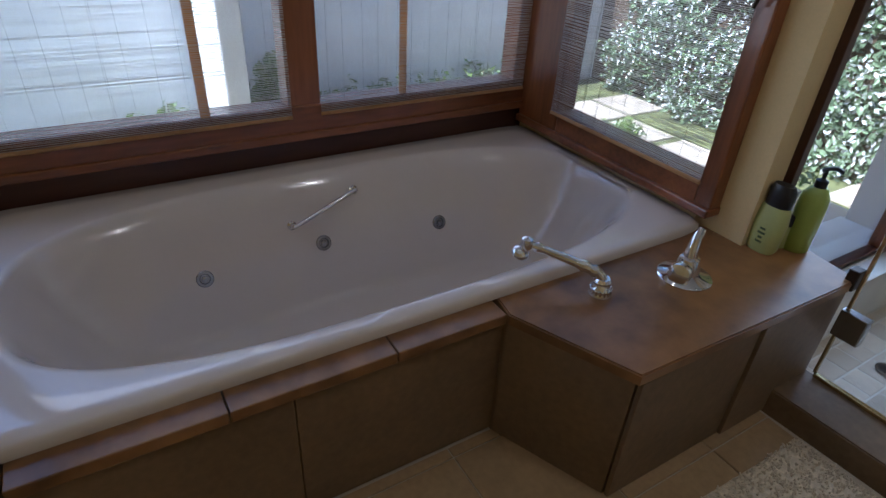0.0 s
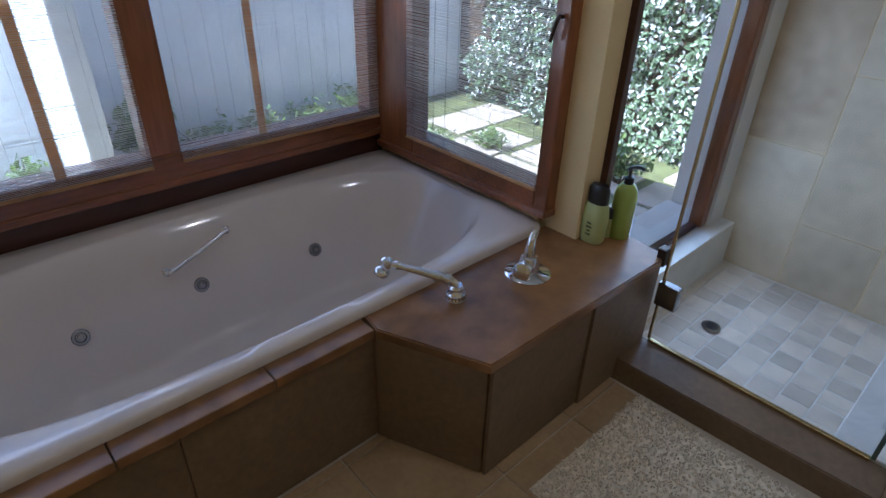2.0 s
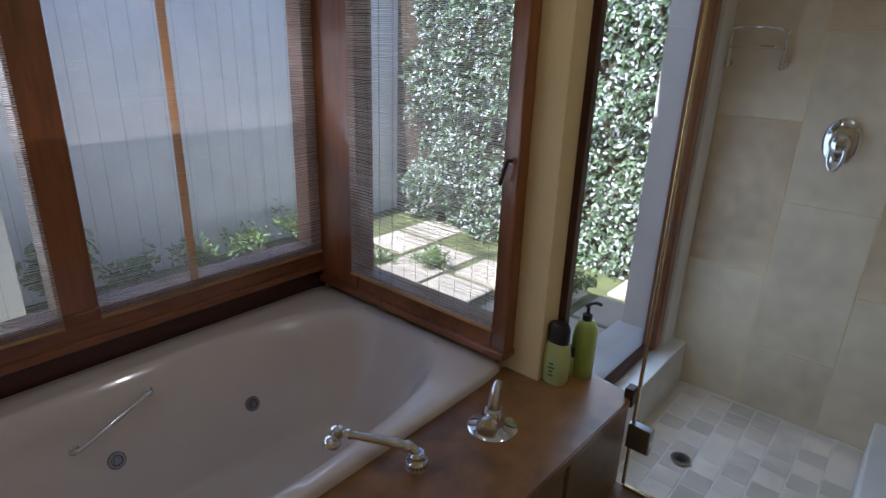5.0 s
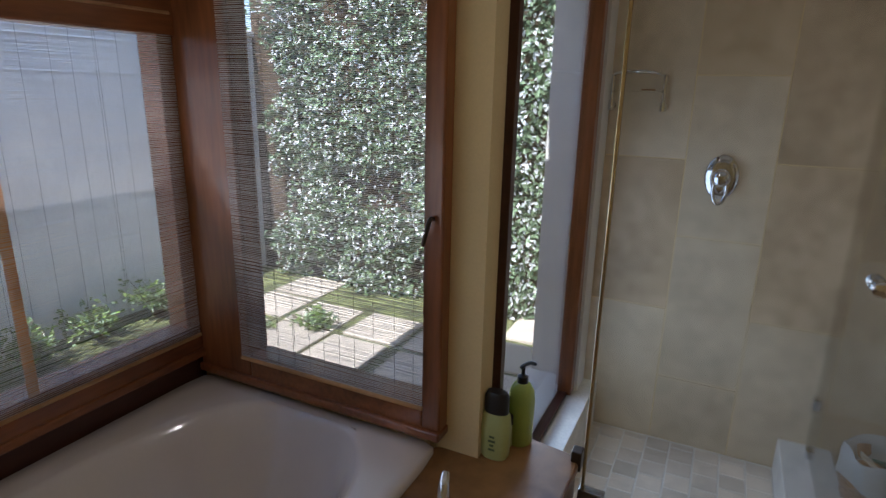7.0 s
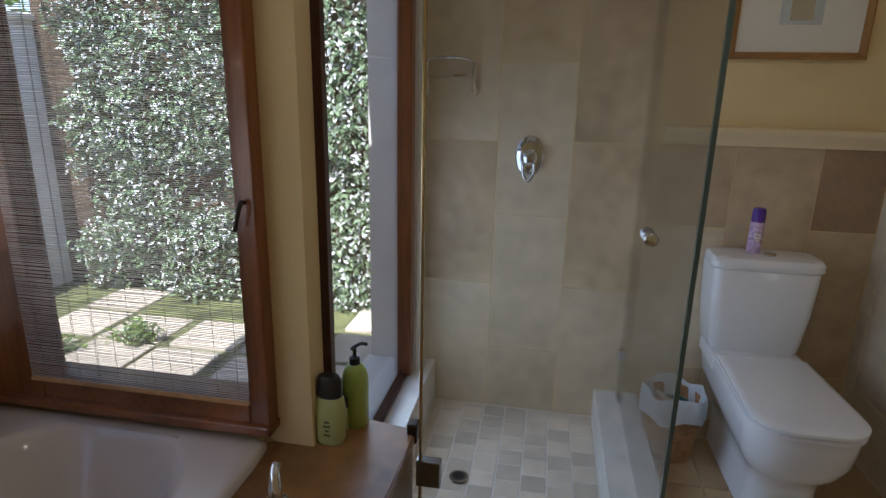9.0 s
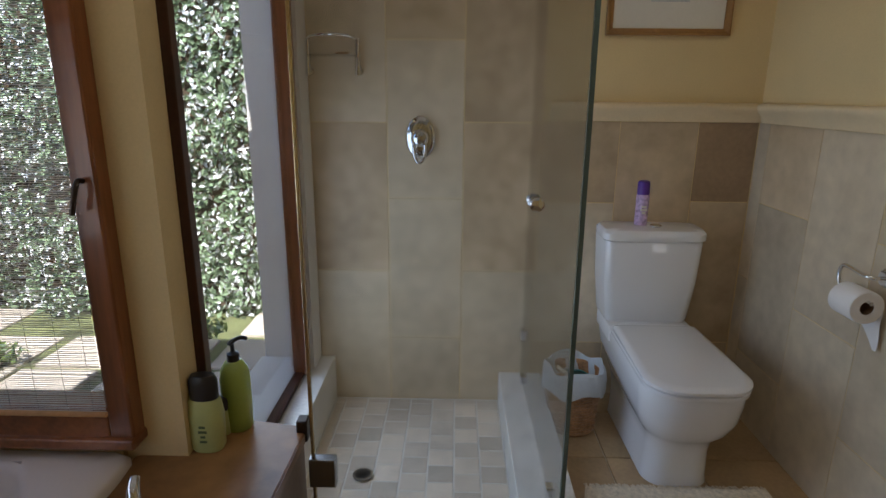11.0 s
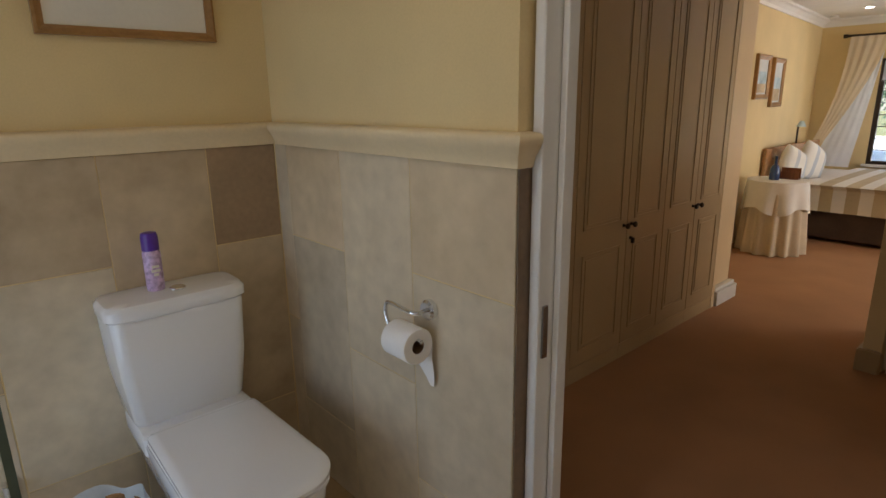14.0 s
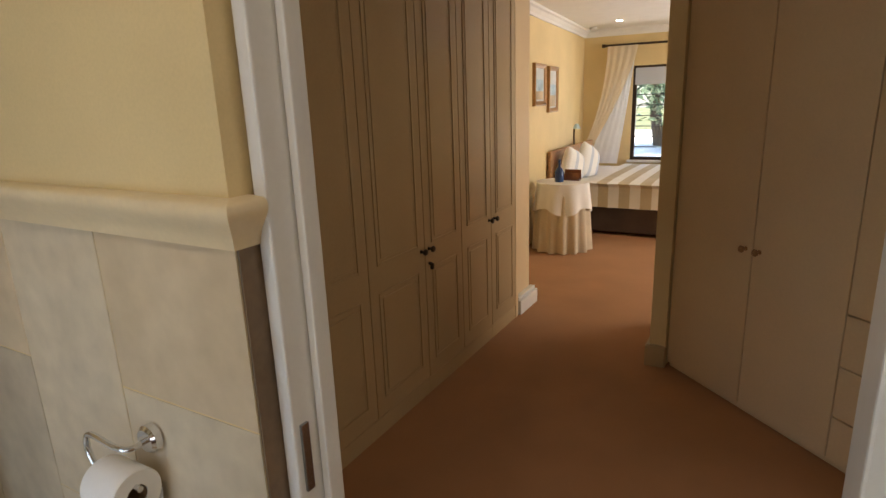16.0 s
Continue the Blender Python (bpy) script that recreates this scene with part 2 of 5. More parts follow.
def prism(name, outline, z0, z1, mat, parent=None, bevel=0.0):
    bm = bmesh.new()
    low = [bm.verts.new((x, y, z0)) for x, y in outline]
    top = [bm.verts.new((x, y, z1)) for x, y in outline]
    n = len(outline)
    bm.faces.new(low[::-1])
    cap = bm.faces.new(top)
    for i in range(n):
        bm.faces.new((low[i], low[(i + 1) % n], top[(i + 1) % n], top[i]))
    if bevel:
        bmesh.ops.bevel(bm, geom=list(cap.edges), offset=bevel, segments=2, affect="EDGES")
    return from_bm(name, bm, mat, parent)


def add_rings(bm, rings, cap0=True, cap1=True, closed=True, slot=0):
    rows = [[bm.verts.new(p) for p in r] for r in rings]
    n = len(rows[0])
    for a, b in zip(rows, rows[1:]):
        for i in range(n if closed else n - 1):
            bm.faces.new((a[i], a[(i + 1) % n], b[(i + 1) % n], b[i])).material_index = slot
    if cap0:
        bm.faces.new(rows[0][::-1]).material_index = slot
    if cap1:
        bm.faces.new(rows[-1]).material_index = slot
    return rows


def oval(cx, cy, z, hx, hy, power=2.0, n=48):
    out = []
    for i in range(n):
        a = 2 * math.pi * i / n
        c, s = math.cos(a), math.sin(a)
        r = (abs(c) ** power + abs(s) ** power) ** (-1 / power)
        out.append((cx + hx * c * r, cy + hy * s * r, z))
    return out


def loft(name, sections, mat, parent=None, n=48, cap0=True, cap1=True):
    bm = bmesh.new()
    add_rings(bm, [oval(*s, n=n) for s in sections], cap0, cap1)
    return from_bm(name, bm, mat, parent, True)


def lathe(name, profile, mat, parent=None, at=None, n=32):
    bm = bmesh.new()
    add_rings(bm, [[(r * math.cos(2 * math.pi * i / n), r * math.sin(2 * math.pi * i / n), z) for i in range(n)] for r, z in profile])
    if at is not None:
        bmesh.ops.transform(bm, matrix=at, verts=bm.verts)
    return from_bm(name, bm, mat, parent, True)


def add_tube(bm, pts, radius, n=10, slot=0):
    pts = [Vector(p) for p in pts]
    radii = radius if isinstance(radius, (list, tuple)) else [radius] * len(pts)
    rings, side = [], None
    for i, p in enumerate(pts):
        d = (pts[min(i + 1, len(pts) - 1)] - pts[max(i - 1, 0)]).normalized()
        if side is None:
            side = d.orthogonal().normalized()
        side = (side - d * side.dot(d)).normalized()
        up = d.cross(side)
        rings.append([p + radii[i] * (side * math.cos(2 * math.pi * k / n) + up * math.sin(2 * math.pi * k / n)) for k in range(n)])
    add_rings(bm, rings, slot=slot)


def tube(name, pts, radius, mat, parent=None, n=10):
    bm = bmesh.new()
    add_tube(bm, pts, radius, n)
    return from_bm(name, bm, mat, parent, True)


def bend(pts, steps=8):
    """A smooth line through the points."""
    pts = [Vector(p) for p in pts]
    out = []
    for i in range(len(pts) - 1):
        a, b, c, d = pts[max(i - 1, 0)], pts[i], pts[i + 1], pts[min(i + 2, len(pts) - 1)]
        for k in range(steps):
            t = k / steps
            out.append(0.5 * ((2 * b) + (c - a) * t + (2 * a - 5 * b + 4 * c - d) * t * t + (3 * b - a - 3 * c + d) * t ** 3))
    return out + [pts[-1]]


def empty(name, label, category, group="", kind=""):
    return tagged(new(name), label, category, group, kind)


def structure(ob, label):
    return tagged(ob, label, "", "", "structure")


E = 3.14       # east wall, inner face
S = -1.44      # south wall, inner face
N = 1.60       # bath window wall, inner face
XB = 1.95      # bath east window, inner face
YS = 0.43      # shower window wall, inner face
D = 0.435      # bath deck
H = 2.45       # bathroom ceiling

# ---- structure: bathroom ----
floor = structure(boxes("floor", [((-1, S - 0.12, -0.12), (2.0, N, -0.006)), ((2.0, S - 0.12, -0.12), (E, -0.57, -0.006))], "grout"), "sandstone tiled bathroom floor")
ceiling = structure(boxes("ceiling", [((-1.1, S - 0.12, H), (E + 0.2, 0.75, H + 0.1)), ((-1.1, 0.75, H), (2.2, 1.95, H + 0.1))], "ceiling"), "plain white bathroom ceiling with eaves")
wall_west = structure(box("wall_west", (-1.12, S - 0.12, -0.1), (-1.0, N + 0.2, H), "plaster"), "plain cream plastered wall")
wall_north = structure(boxes("wall_north", [((-1, N, -0.2), (XB + 0.13, N + 0.14, 0.50)), ((-1, N, 1.78), (XB + 0.13, N + 0.14, H)), ((-1, N, 0.50), (-0.85, N + 0.14, 1.78))], "white_plaster"), "low wall under the bath windows")
wall_bath_east = structure(boxes("wall_bath_east", [((XB + 0.003, 0.66, -0.2), (XB + 0.13, N, 0.50)), ((XB + 0.003, 0.66, 1.98), (XB + 0.13, N, H)), ((XB + 0.02, 0.50, -0.2), (XB + 0.13, 0.66, H))], "plaster"), "cream plastered wall and post beside the bath")
wall_shower_north = structure(boxes("wall_shower_north", [((2.08, YS, -0.2), (E, 0.68, 0.14)), ((2.08, YS, 1.98), (E + 0.2, 0.68, H)), ((2.998, YS, 0.14), (E, 0.53, 1.98)), ((3.10, 0.53, 0.14), (E, 0.68, 1.98))], "white_plaster"), "white plastered wall with a tall narrow window")
wall_east = structure(box("wall_east", (E, S - 0.12, -0.15), (E + 0.2, 0.68, H), "plaster"), "cream plastered wall with sandstone tiles")
wall_south = structure(boxes("wall_south", [((1.985, S - 0.12, -0.1), (E, S, H)), ((-1, S - 0.12, -0.1), (1.15, S, H)), ((1.15, S - 0.12, 2.05), (1.985, S, H))], "plaster"), "cream plastered wall with a doorway")

# door frame of the bathroom
frame_parts = [((1.95, S - 0.135, 0), (1.978, S - 0.04, 2.05)), ((1.152, S - 0.135, 0), (1.19, S - 0.04, 2.05)), ((1.19, S - 0.135, 1.98), (1.95, S - 0.04, 2.05)), ((1.975, S - 0.155, 0), (2.05, S - 0.137, 2.1)), ((1.08, S - 0.155, 0), (1.155, S - 0.137, 2.1))]
door_frame = structure(boxes("door_frame", frame_parts, "white_paint", None, 0.004), "white painted door frame with a steel strike plate")
strike = box("strike_plate", (1.9445, S - 0.072, 0.80), (1.9505, S - 0.054, 0.93), "drain", door_frame, 0.001)
stop = boxes("door_stop", [((1.932, S - 0.132, 0), (1.949, S - 0.095, 1.98))], "white_paint", door_frame, 0.003)

# Thin brown sheet that colours the wall end as if in shadow.
structure(box("door_reveal", (1.979, S - 0.118, 0.0), (1.984, S - 0.001, 1.25), "apron"), "brown sheet painted for the shade on the doorway reveal")

# dado rail along the east and south walls
def dado(name, along, a, b):
    prof = [(0.0, 1.25), (0.012, 1.25), (0.015, 1.262), (0.019, 1.275), (0.027, 1.287), (0.034, 1.298), (0.038, 1.309), (0.037, 1.319), (0.031, 1.324), (0.0, 1.327)]
    rings = [[((E - o, t, z) if along == "y" else (t if t > 2 else t - o, S + o, z)) for o, z in prof] for t in (a, b)]
    bm = bmesh.new()
    add_rings(bm, rings)
    return structure(from_bm(name, bm, "dado", None, True, 50), "cream moulded plaster dado rail")


dado("dado_rail_east", "y", -0.575, S)
dado("dado_rail_south", "x", E - 0.038, 1.985)
prof = [(0.0, 1.25), (0.012, 1.25), (0.015, 1.262), (0.019, 1.275), (0.027, 1.287), (0.034, 1.298), (0.038, 1.309), (0.037, 1.319), (0.031, 1.324), (0.0, 1.327)]
bm = bmesh.new()
add_rings(bm, [[(1.985 - o, S + o, z) for o, z in prof], [(1.985 - o, S - 0.039, z) for o, z in prof]])
structure(from_bm("dado_return", bm, "dado", None, True, 50), "cream moulded dado return at the doorway")

# ---- bath windows ----
def bar(bm, lo, hi, bevel=0.006):
    add_box(bm, lo, hi, bevel)


def window_north():
    w = structure(new("window_north"), "varnished wooden casement windows over the bath")
    y0, y1 = N - 0.03, N + 0.06
    bm = bmesh.new()
    for x0, x1 in ((1.87, XB + 0.05), (0.935, 1.05), (-0.06, 0.05), (-0.85, -0.78)):
        bar(bm, (x0, y0, 0.60), (x1, y1, 1.64))
    from_bm("stile", bm, "wood", w)
    bm = bmesh.new()
    bar(bm, (-0.85, y0 - 0.01, 0.565), (XB + 0.03, y1, 0.665))
    bar(bm, (-0.85, y0 - 0.02, 0.545), (XB + 0.03, y1, 0.575))
    bar(bm, (-0.85, y0 - 0.02, 1.635), (XB + 0.03, y1, 1.80))
    from_bm("rail", bm, "wood_h", w)
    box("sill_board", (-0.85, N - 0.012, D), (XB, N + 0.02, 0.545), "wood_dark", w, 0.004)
    for x0, x1 in ((0.05, 0.935), (1.05, 1.87), (-0.78, -0.06)):
        p = box("pane", (x0, N + 0.02, 0.665), (x1, N + 0.026, 1.635), "glass", w)
        p.visible_shadow = False


def window_bath_east():
    w = structure(new("window_bath_east"), "varnished wooden window beside the bath")
    x0, x1 = XB - 0.03, XB + 0.06
    bm = bmesh.new()
    bar(bm, (x0, 0.605, 0.50), (x1, 0.665, 2.0))
    bar(bm, (x0, 1.335, 0.50), (x1, N - 0.03, 2.0))
    from_bm("stile", bm, "wood", w)
    bm = bmesh.new()
    bar(bm, (x0, 0.665, 0.515), (x1, 1.335, 0.60))
    bar(bm, (x0, 0.665, 1.90), (x1, 1.335, 2.0))
    bar(bm, (x0 - 0.015, 0.60, 0.49), (x1, N - 0.03, 0.52))
    from_bm("rail", bm, "wood_h", w)
    p = box("pane", (XB + 0.02, 0.665, 0.60), (XB + 0.026, 1.335, 1.90), "glass", w)
    p.visible_shadow = False
    tube("catch", bend([(x0 - 0.002, 0.635, 1.16), (x0 - 0.02, 0.635, 1.16), (x0 - 0.03, 0.64, 1.13), (x0 - 0.03, 0.65, 1.09)]), 0.006, "dark_metal", w)


def reed_blind(origin, along, width, z0, z1, label):
    """A woven reed blind; along is the unit direction of its reeds."""
    b = empty("reed_blind", label, "blind", "woven window blinds")
    o, d = Vector(origin), Vector(along)
    nrm = Vector((-d.y, d.x, 0))
    bm = bmesh.new()
    z = z0
    while z < z1:
        r = random.uniform(0.0011, 0.0016)
        jig = random.uniform(-0.001, 0.001)
        a, c = o + nrm * jig, o + d * width + nrm * jig
        a.z, c.z = z + random.uniform(-0.0012, 0.0012), z + random.uniform(-0.0012, 0.0012)
        rings = [[p + nrm * r * math.cos(k * 2.0944) + Vector((0, 0, r * math.sin(k * 2.0944))) for k in range(3)] for p in (a, (a + c) / 2 + Vector((0, 0, random.uniform(-0.001, 0.001))), c)]
        add_rings(bm, rings, False, False)
        z += random.uniform(0.0046, 0.0060)
    reeds = tagged(from_bm("reeds", bm, "reed", b), kind="stuff")
    reeds.visible_shadow = True
    bm = bmesh.new()
    u = 0.03
    while u < width:
        for off in ((0.0, 0.006) if random.random() < 0.2 else (0.0,)):
            p = o + d * (u + off)
            add_tube(bm, [(p.x, p.y, z0), (p.x + random.uniform(-0.002, 0.002), p.y, (z0 + z1) / 2), (p.x, p.y, z1)], 0.0005, 4)
        u += random.uniform(0.055, 0.075)
    from_bm("string", bm, "string", b)
    for part, z in (("bottom_rail", z0 - 0.008), ("top_rail", z1)):
        q = o + d * width
        tube(part, [(o.x, o.y, z), (q.x, q.y, z)], 0.007, "tape", b, 8)
    return b


window_north()
window_bath_east()
blind_a = reed_blind((1.045, N - 0.045, 0), (1, 0, 0), 0.865, 0.64, 1.70, "woven reed blind lowered over the bath window")
blind_b = reed_blind((0.0, N - 0.045, 0), (1, 0, 0), 0.942, 0.64, 1.70, "woven reed blind lowered over the bath window")
blind_c = reed_blind((XB - 0.045, 0.655, 0), (0, 1, 0), 0.70, 0.60, 1.98, "woven reed blind lowered over the side window")
for x0, x1, owner in ((1.345, 1.375, blind_a), (0.655, 0.685, blind_b)):
    bm = bmesh.new()
    add_box(bm, (x0, N - 0.037, 0.60), (x1, N - 0.034, 1.70), 0.001)
    from_bm("tape", bm, "tape", owner)


def window_shower():
    w = structure(new("window_shower"), "tall narrow wooden window in the shower")
    bm = bmesh.new()
    bar(bm, (2.93, YS + 0.012, 0.17), (2.995, YS + 0.075, 1.98))
    bar(bm, (2.10, YS + 0.012, 1.90), (2.93, YS + 0.075, 1.98))
    from_bm("stile", bm, "wood", w)
    bm = bmesh.new()
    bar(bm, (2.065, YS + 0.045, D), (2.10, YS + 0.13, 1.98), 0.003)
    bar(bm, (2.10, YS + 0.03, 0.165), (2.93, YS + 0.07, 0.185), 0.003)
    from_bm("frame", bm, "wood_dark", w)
    p = box("pane", (2.10, YS + 0.05, 0.185), (2.93, YS + 0.056, 1.90), "glass", w)
    p.visible_shadow = False
    bm = bmesh.new()
    add_box(bm, (2.10, YS - 0.065, -0.06), (E, YS + 0.03, 0.165), 0.004)
    add_box(bm, (2.10, YS + 0.075, 0.141), (3.098, 0.70, 0.175), 0.004)
    from_bm("ledge", bm, "marble", w)
    tube("rolled_blind", [(2.12, YS + 0.09, 1.86), (2.88, YS + 0.09, 1.86)], 0.04, "tape", w, 14)


window_shower()

# ---- bath deck and apron ----
deck_outline = [(1.15, 0.64), (1.135, 0.55), (1.268, 0.245), (2.12, 0.225), (2.16, 0.47), (2.06, 0.48), (1.965, 0.64)]
deck = structure(prism("bath_deck", deck_outline, D - 0.03, D, "deck", None, 0.004), "honey coloured polished sandstone bath deck")
deck_body = structure(prism("bath_plinth", [(1.15, 0.63), (1.145, 0.565), (1.278, 0.262), (2.11, 0.24), (2.125, 0.49), (1.965, 0.63)], -0.06, D - 0.03, "apron"), "sandstone clad bath plinth")
edge_strip = structure(new("bath_edge"), "row of sandstone strips along the bath rim")
x = -0.98
strips = []
while x < 1.13:
    strips.append((x, min(x + 0.36, 1.13)))
    x += 0.363
for a, b in strips:
    box("strip", (a, 0.553, D - 0.03), (b, 0.64, D), "deck", edge_strip, 0.003)
apron = structure(box("bath_apron", (-0.98, 0.585, -0.006), (1.16, 0.62, D - 0.031), "apron"), "brown sandstone bath apron")
for a, b in ((-0.98, -0.12), (-0.117, 0.60), (0.603, 1.15)):
    box("panel", (a, 0.579, 0.0), (b, 0.5855, D - 0.034), "apron", apron, 0.002)
box("panel", (1.281, 0.2385, 0.002), (1.72, 0.2515, D - 0.033), "apron", deck_body, 0.002).matrix_basis = pose(0, 0.006, 0)
box("panel", (1.723, 0.229, 0.002), (2.105, 0.243, D - 0.033), "apron", deck_body, 0.002).matrix_basis = pose(0, 0.006, 0)


# ---- bath ----
TX, TY, THX, THY = 0.968, 1.100, 0.977, 0.482
BX, BY, BHX, BHY = 1.0, 1.081, 0.905, 0.389


def bowl(z):
    """Half sizes of the bowl at a height."""
    k = (D + 0.02 - z) / 0.40
    return BHX - 0.24 * k ** 1.3, BHY - 0.19 * k ** 0.95


def bathtub():
    tub = empty("bathtub", "white acrylic whirlpool bathtub set in a stone deck", "bathtub")
    n = 120
    rings = [oval(TX, TY, D - 0.0, THX, THY, 40, n), oval(TX, TY, D + 0.022, THX, THY, 40, n), oval(TX, TY, D + 0.03, THX - 0.008, THY - 0.008, 36, n)]
    rings.append(oval(TX, TY, D + 0.028, THX - 0.05, THY - 0.05, 14, n))
    rings.append(oval(BX, BY, D + 0.024, BHX + 0.022, BHY + 0.022, 3.0, n))
    rings.append(oval(BX, BY, D + 0.021, BHX + 0.012, BHY + 0.012, 2.95, n))
    rings.append(oval(BX, BY, D + 0.010, BHX + 0.003, BHY + 0.003, 2.9, n))
    for i in range(1, 13):
        z = D - 0.36 * i / 12
        hx, hy = bowl(z)
        rings.append(oval(BX, BY, z, hx, hy, 2.9, n))
    hx, hy = bowl(D - 0.36)
    for k, dz in ((0.94, 0.016), (0.85, 0.024), (0.5, 0.027), (0.1, 0.028)):
        rings.append(oval(BX, BY, D - 0.36 - dz, hx * k, hy * k, 3.0, n))
    bm = bmesh.new()
    add_rings(bm, rings, False, True)
    from_bm("shell", bm, "tub", tub, True, 50)

    def wall_point(x, z):
        hx, hy = bowl(z)
        return Vector((x, BY + hy * max(0, 1 - abs((x - BX) / hx) ** 2.9) ** (1 / 2.9), z))

    for jx, jz in ((0.553, 0.228), (0.955, 0.24), (1.41, 0.224)):
        p = wall_point(jx, jz)
        at = Matrix.Translation(p + Vector((0, -0.002, 0.001))) @ Vector((0, -1, 0.45)).to_track_quat("Z", "Y").to_matrix().to_4x4()
        bm = bmesh.new()
        add_rings(bm, [[(r * math.cos(k * 0.2618), r * math.sin(k * 0.2618), z) for k in range(24)] for r, z in ((0.027, -0.004), (0.027, 0.003), (0.024, 0.006), (0.017, 0.006), (0.014, 0.002), (0.010, 0.002), (0.009, 0.007), (0.004, 0.008))])
        bmesh.ops.transform(bm, matrix=at, verts=bm.verts)
        from_bm("jet", bm, "drain", tub, True)
    a, b = wall_point(0.86, 0.315), wall_point(1.10, 0.385)
    out = Vector((0, -0.03, 0.012))
    tube("grab_handle", bend([a, a + out * 0.8, a + out + Vector((0.025, 0, 0.006)), b + out - Vector((0.025, 0, 0.006)), b + out * 0.8, b]), 0.0075, "chrome", tub, 12)
    for p in (a, b):
        lathe("handle_base", [(0.016, -0.004), (0.016, 0.004), (0.01, 0.01)], "chrome", tub, Matrix.Translation(p) @ Vector((0, -1, 0.45)).to_track_quat("Z", "Y").to_matrix().to_4x4(), 18)
    return tub


bathtub()


def bath_spout():
    s = empty("bath_spout", "chrome hand shower resting over the bath rim", "tap")
    base = Vector((1.40, 0.515, D))
    lathe("base", [(0.031, 0.0), (0.031, 0.004), (0.027, 0.010), (0.027, 0.018), (0.021, 0.024), (0.019, 0.036), (0.023, 0.042), (0.018, 0.05)], "chrome", s, Matrix.Translation(base), 24)
    bm = bmesh.new()
    for k in range(16):
        a = k * math.tau / 16
        add_box(bm, (0.0262, -0.0025, 0.008), (0.0295, 0.0025, 0.022), 0.001, 0, Matrix.Translation(base) @ Matrix.Rotation(a, 4, "Z"))
    from_bm("rib", bm, "chrome", s)
    line = bend([base + Vector((0, 0, 0.04)), base + Vector((-0.012, 0.014, 0.062)), base + Vector((-0.05, 0.06, 0.078)), base + Vector((-0.10, 0.115, 0.094)), base + Vector((-0.135, 0.155, 0.104))])
    last = len(line) - 1
    radii = [0.015 - 0.005 * i / last + 0.004 * max(0, 1 - abs(i - 9) / 2) + 0.004 * max(0, 1 - abs(i - 13) / 2) + 0.005 * max(0, 1 - abs(i - last + 5) / 1.6) for i in range(last + 1)]
    tube("neck", line, radii, "chrome", s, 14)
    tip = line[-1]
    lathe("elbow", [(0.006, -0.02), (0.015, -0.014), (0.019, 0.0), (0.015, 0.014), (0.005, 0.019)], "chrome", s, Matrix.Translation(tip), 20)
    at = Matrix.Translation(tip) @ Vector((-0.25, 0.3, -0.9)).to_track_quat("Z", "Y").to_matrix().to_4x4()
    lathe("nozzle", [(0.011, 0.005), (0.012, 0.02), (0.022, 0.026), (0.025, 0.034), (0.025, 0.042), (0.016, 0.046)], "chrome", s, at, 24)


def bath_mixer():
    s = empty("bath_mixer", "chrome single lever bath mixer on the stone deck", "tap")
    o = Vector((1.672, 0.468, D))
    lathe("rose", [(0.074, 0.0), (0.074, 0.004), (0.068, 0.009), (0.044, 0.013), (0.038, 0.018)], "chrome", s, Matrix.Translation(o), 40)
    lathe("body", [(0.037, 0.012), (0.034, 0.03), (0.03, 0.05), (0.026, 0.062), (0.012, 0.070)], "chrome", s, Matrix.Translation(o), 32)
    tube("lever", bend([o + Vector((0, 0, 0.055)), o + Vector((0.004, 0.002, 0.09)), o + Vector((0.014, 0.006, 0.118)), o + Vector((0.034, 0.012, 0.134))]), [0.02 - 0.0004 * i for i in range(25)], "chrome", s, 16)
    lathe("dial", [(0.022, -0.03), (0.03, -0.02), (0.032, 0.0), (0.028, 0.012), (0.014, 0.018)], "chrome", s, Matrix.Translation(o + Vector((-0.045, -0.012, 0.03))) @ Euler((radians(80), 0, radians(-70))).to_matrix().to_4x4(), 24)


bath_spout()
bath_mixer()


# ---- bottles on the deck ----
def shampoo():
    b = empty("shampoo_bottle", "pale green shampoo bottle with a black cap on the deck", "bottle")
    cx, cy = 2.012, 0.462
    loft("body", [(cx, cy, D, 0.028, 0.038, 2.6), (cx, cy, D + 0.01, 0.032, 0.043, 2.6), (cx, cy, D + 0.10, 0.032, 0.047, 2.4), (cx, cy, D + 0.14, 0.028, 0.042, 2.2), (cx, cy, D + 0.15, 0.024, 0.036, 2.2)], "bottle_pale", b, 28)
    loft("cap", [(cx, cy, D + 0.148, 0.025, 0.037, 2.2), (cx, cy, D + 0.198, 0.024, 0.037, 2.2), (cx, cy, D + 0.213, 0.018, 0.03, 2.2)], "black", b, 28)
    bm = bmesh.new()
    for k, w in enumerate((0.016, 0.022, 0.012, 0.019)):
        add_box(bm, (cx - 0.0335, cy - w / 2, D + 0.075 - k * 0.014), (cx - 0.0308, cy + w / 2, D + 0.081 - k * 0.014))
    from_bm("print", bm, "leaf", b)


def pump_bottle():
    b = empty("pump_bottle", "green soap bottle with a black pump on the deck", "bottle")
    at = Matrix.Translation((2.115, 0.42, D))
    lathe("body", [(0.036, 0.0), (0.040, 0.006), (0.041, 0.15), (0.037, 0.178), (0.025, 0.20), (0.014, 0.206)], "bottle_green", b, at, 28)
    lathe("collar", [(0.017, 0.204), (0.017, 0.225), (0.009, 0.229), (0.006, 0.232), (0.006, 0.254)], "black", b, at, 20)
    tube("pump", bend([(2.105, 0.425, D + 0.254), (2.118, 0.418, D + 0.260), (2.14, 0.407, D + 0.260), (2.158, 0.397, D + 0.250)]), 0.0065, "black", b)


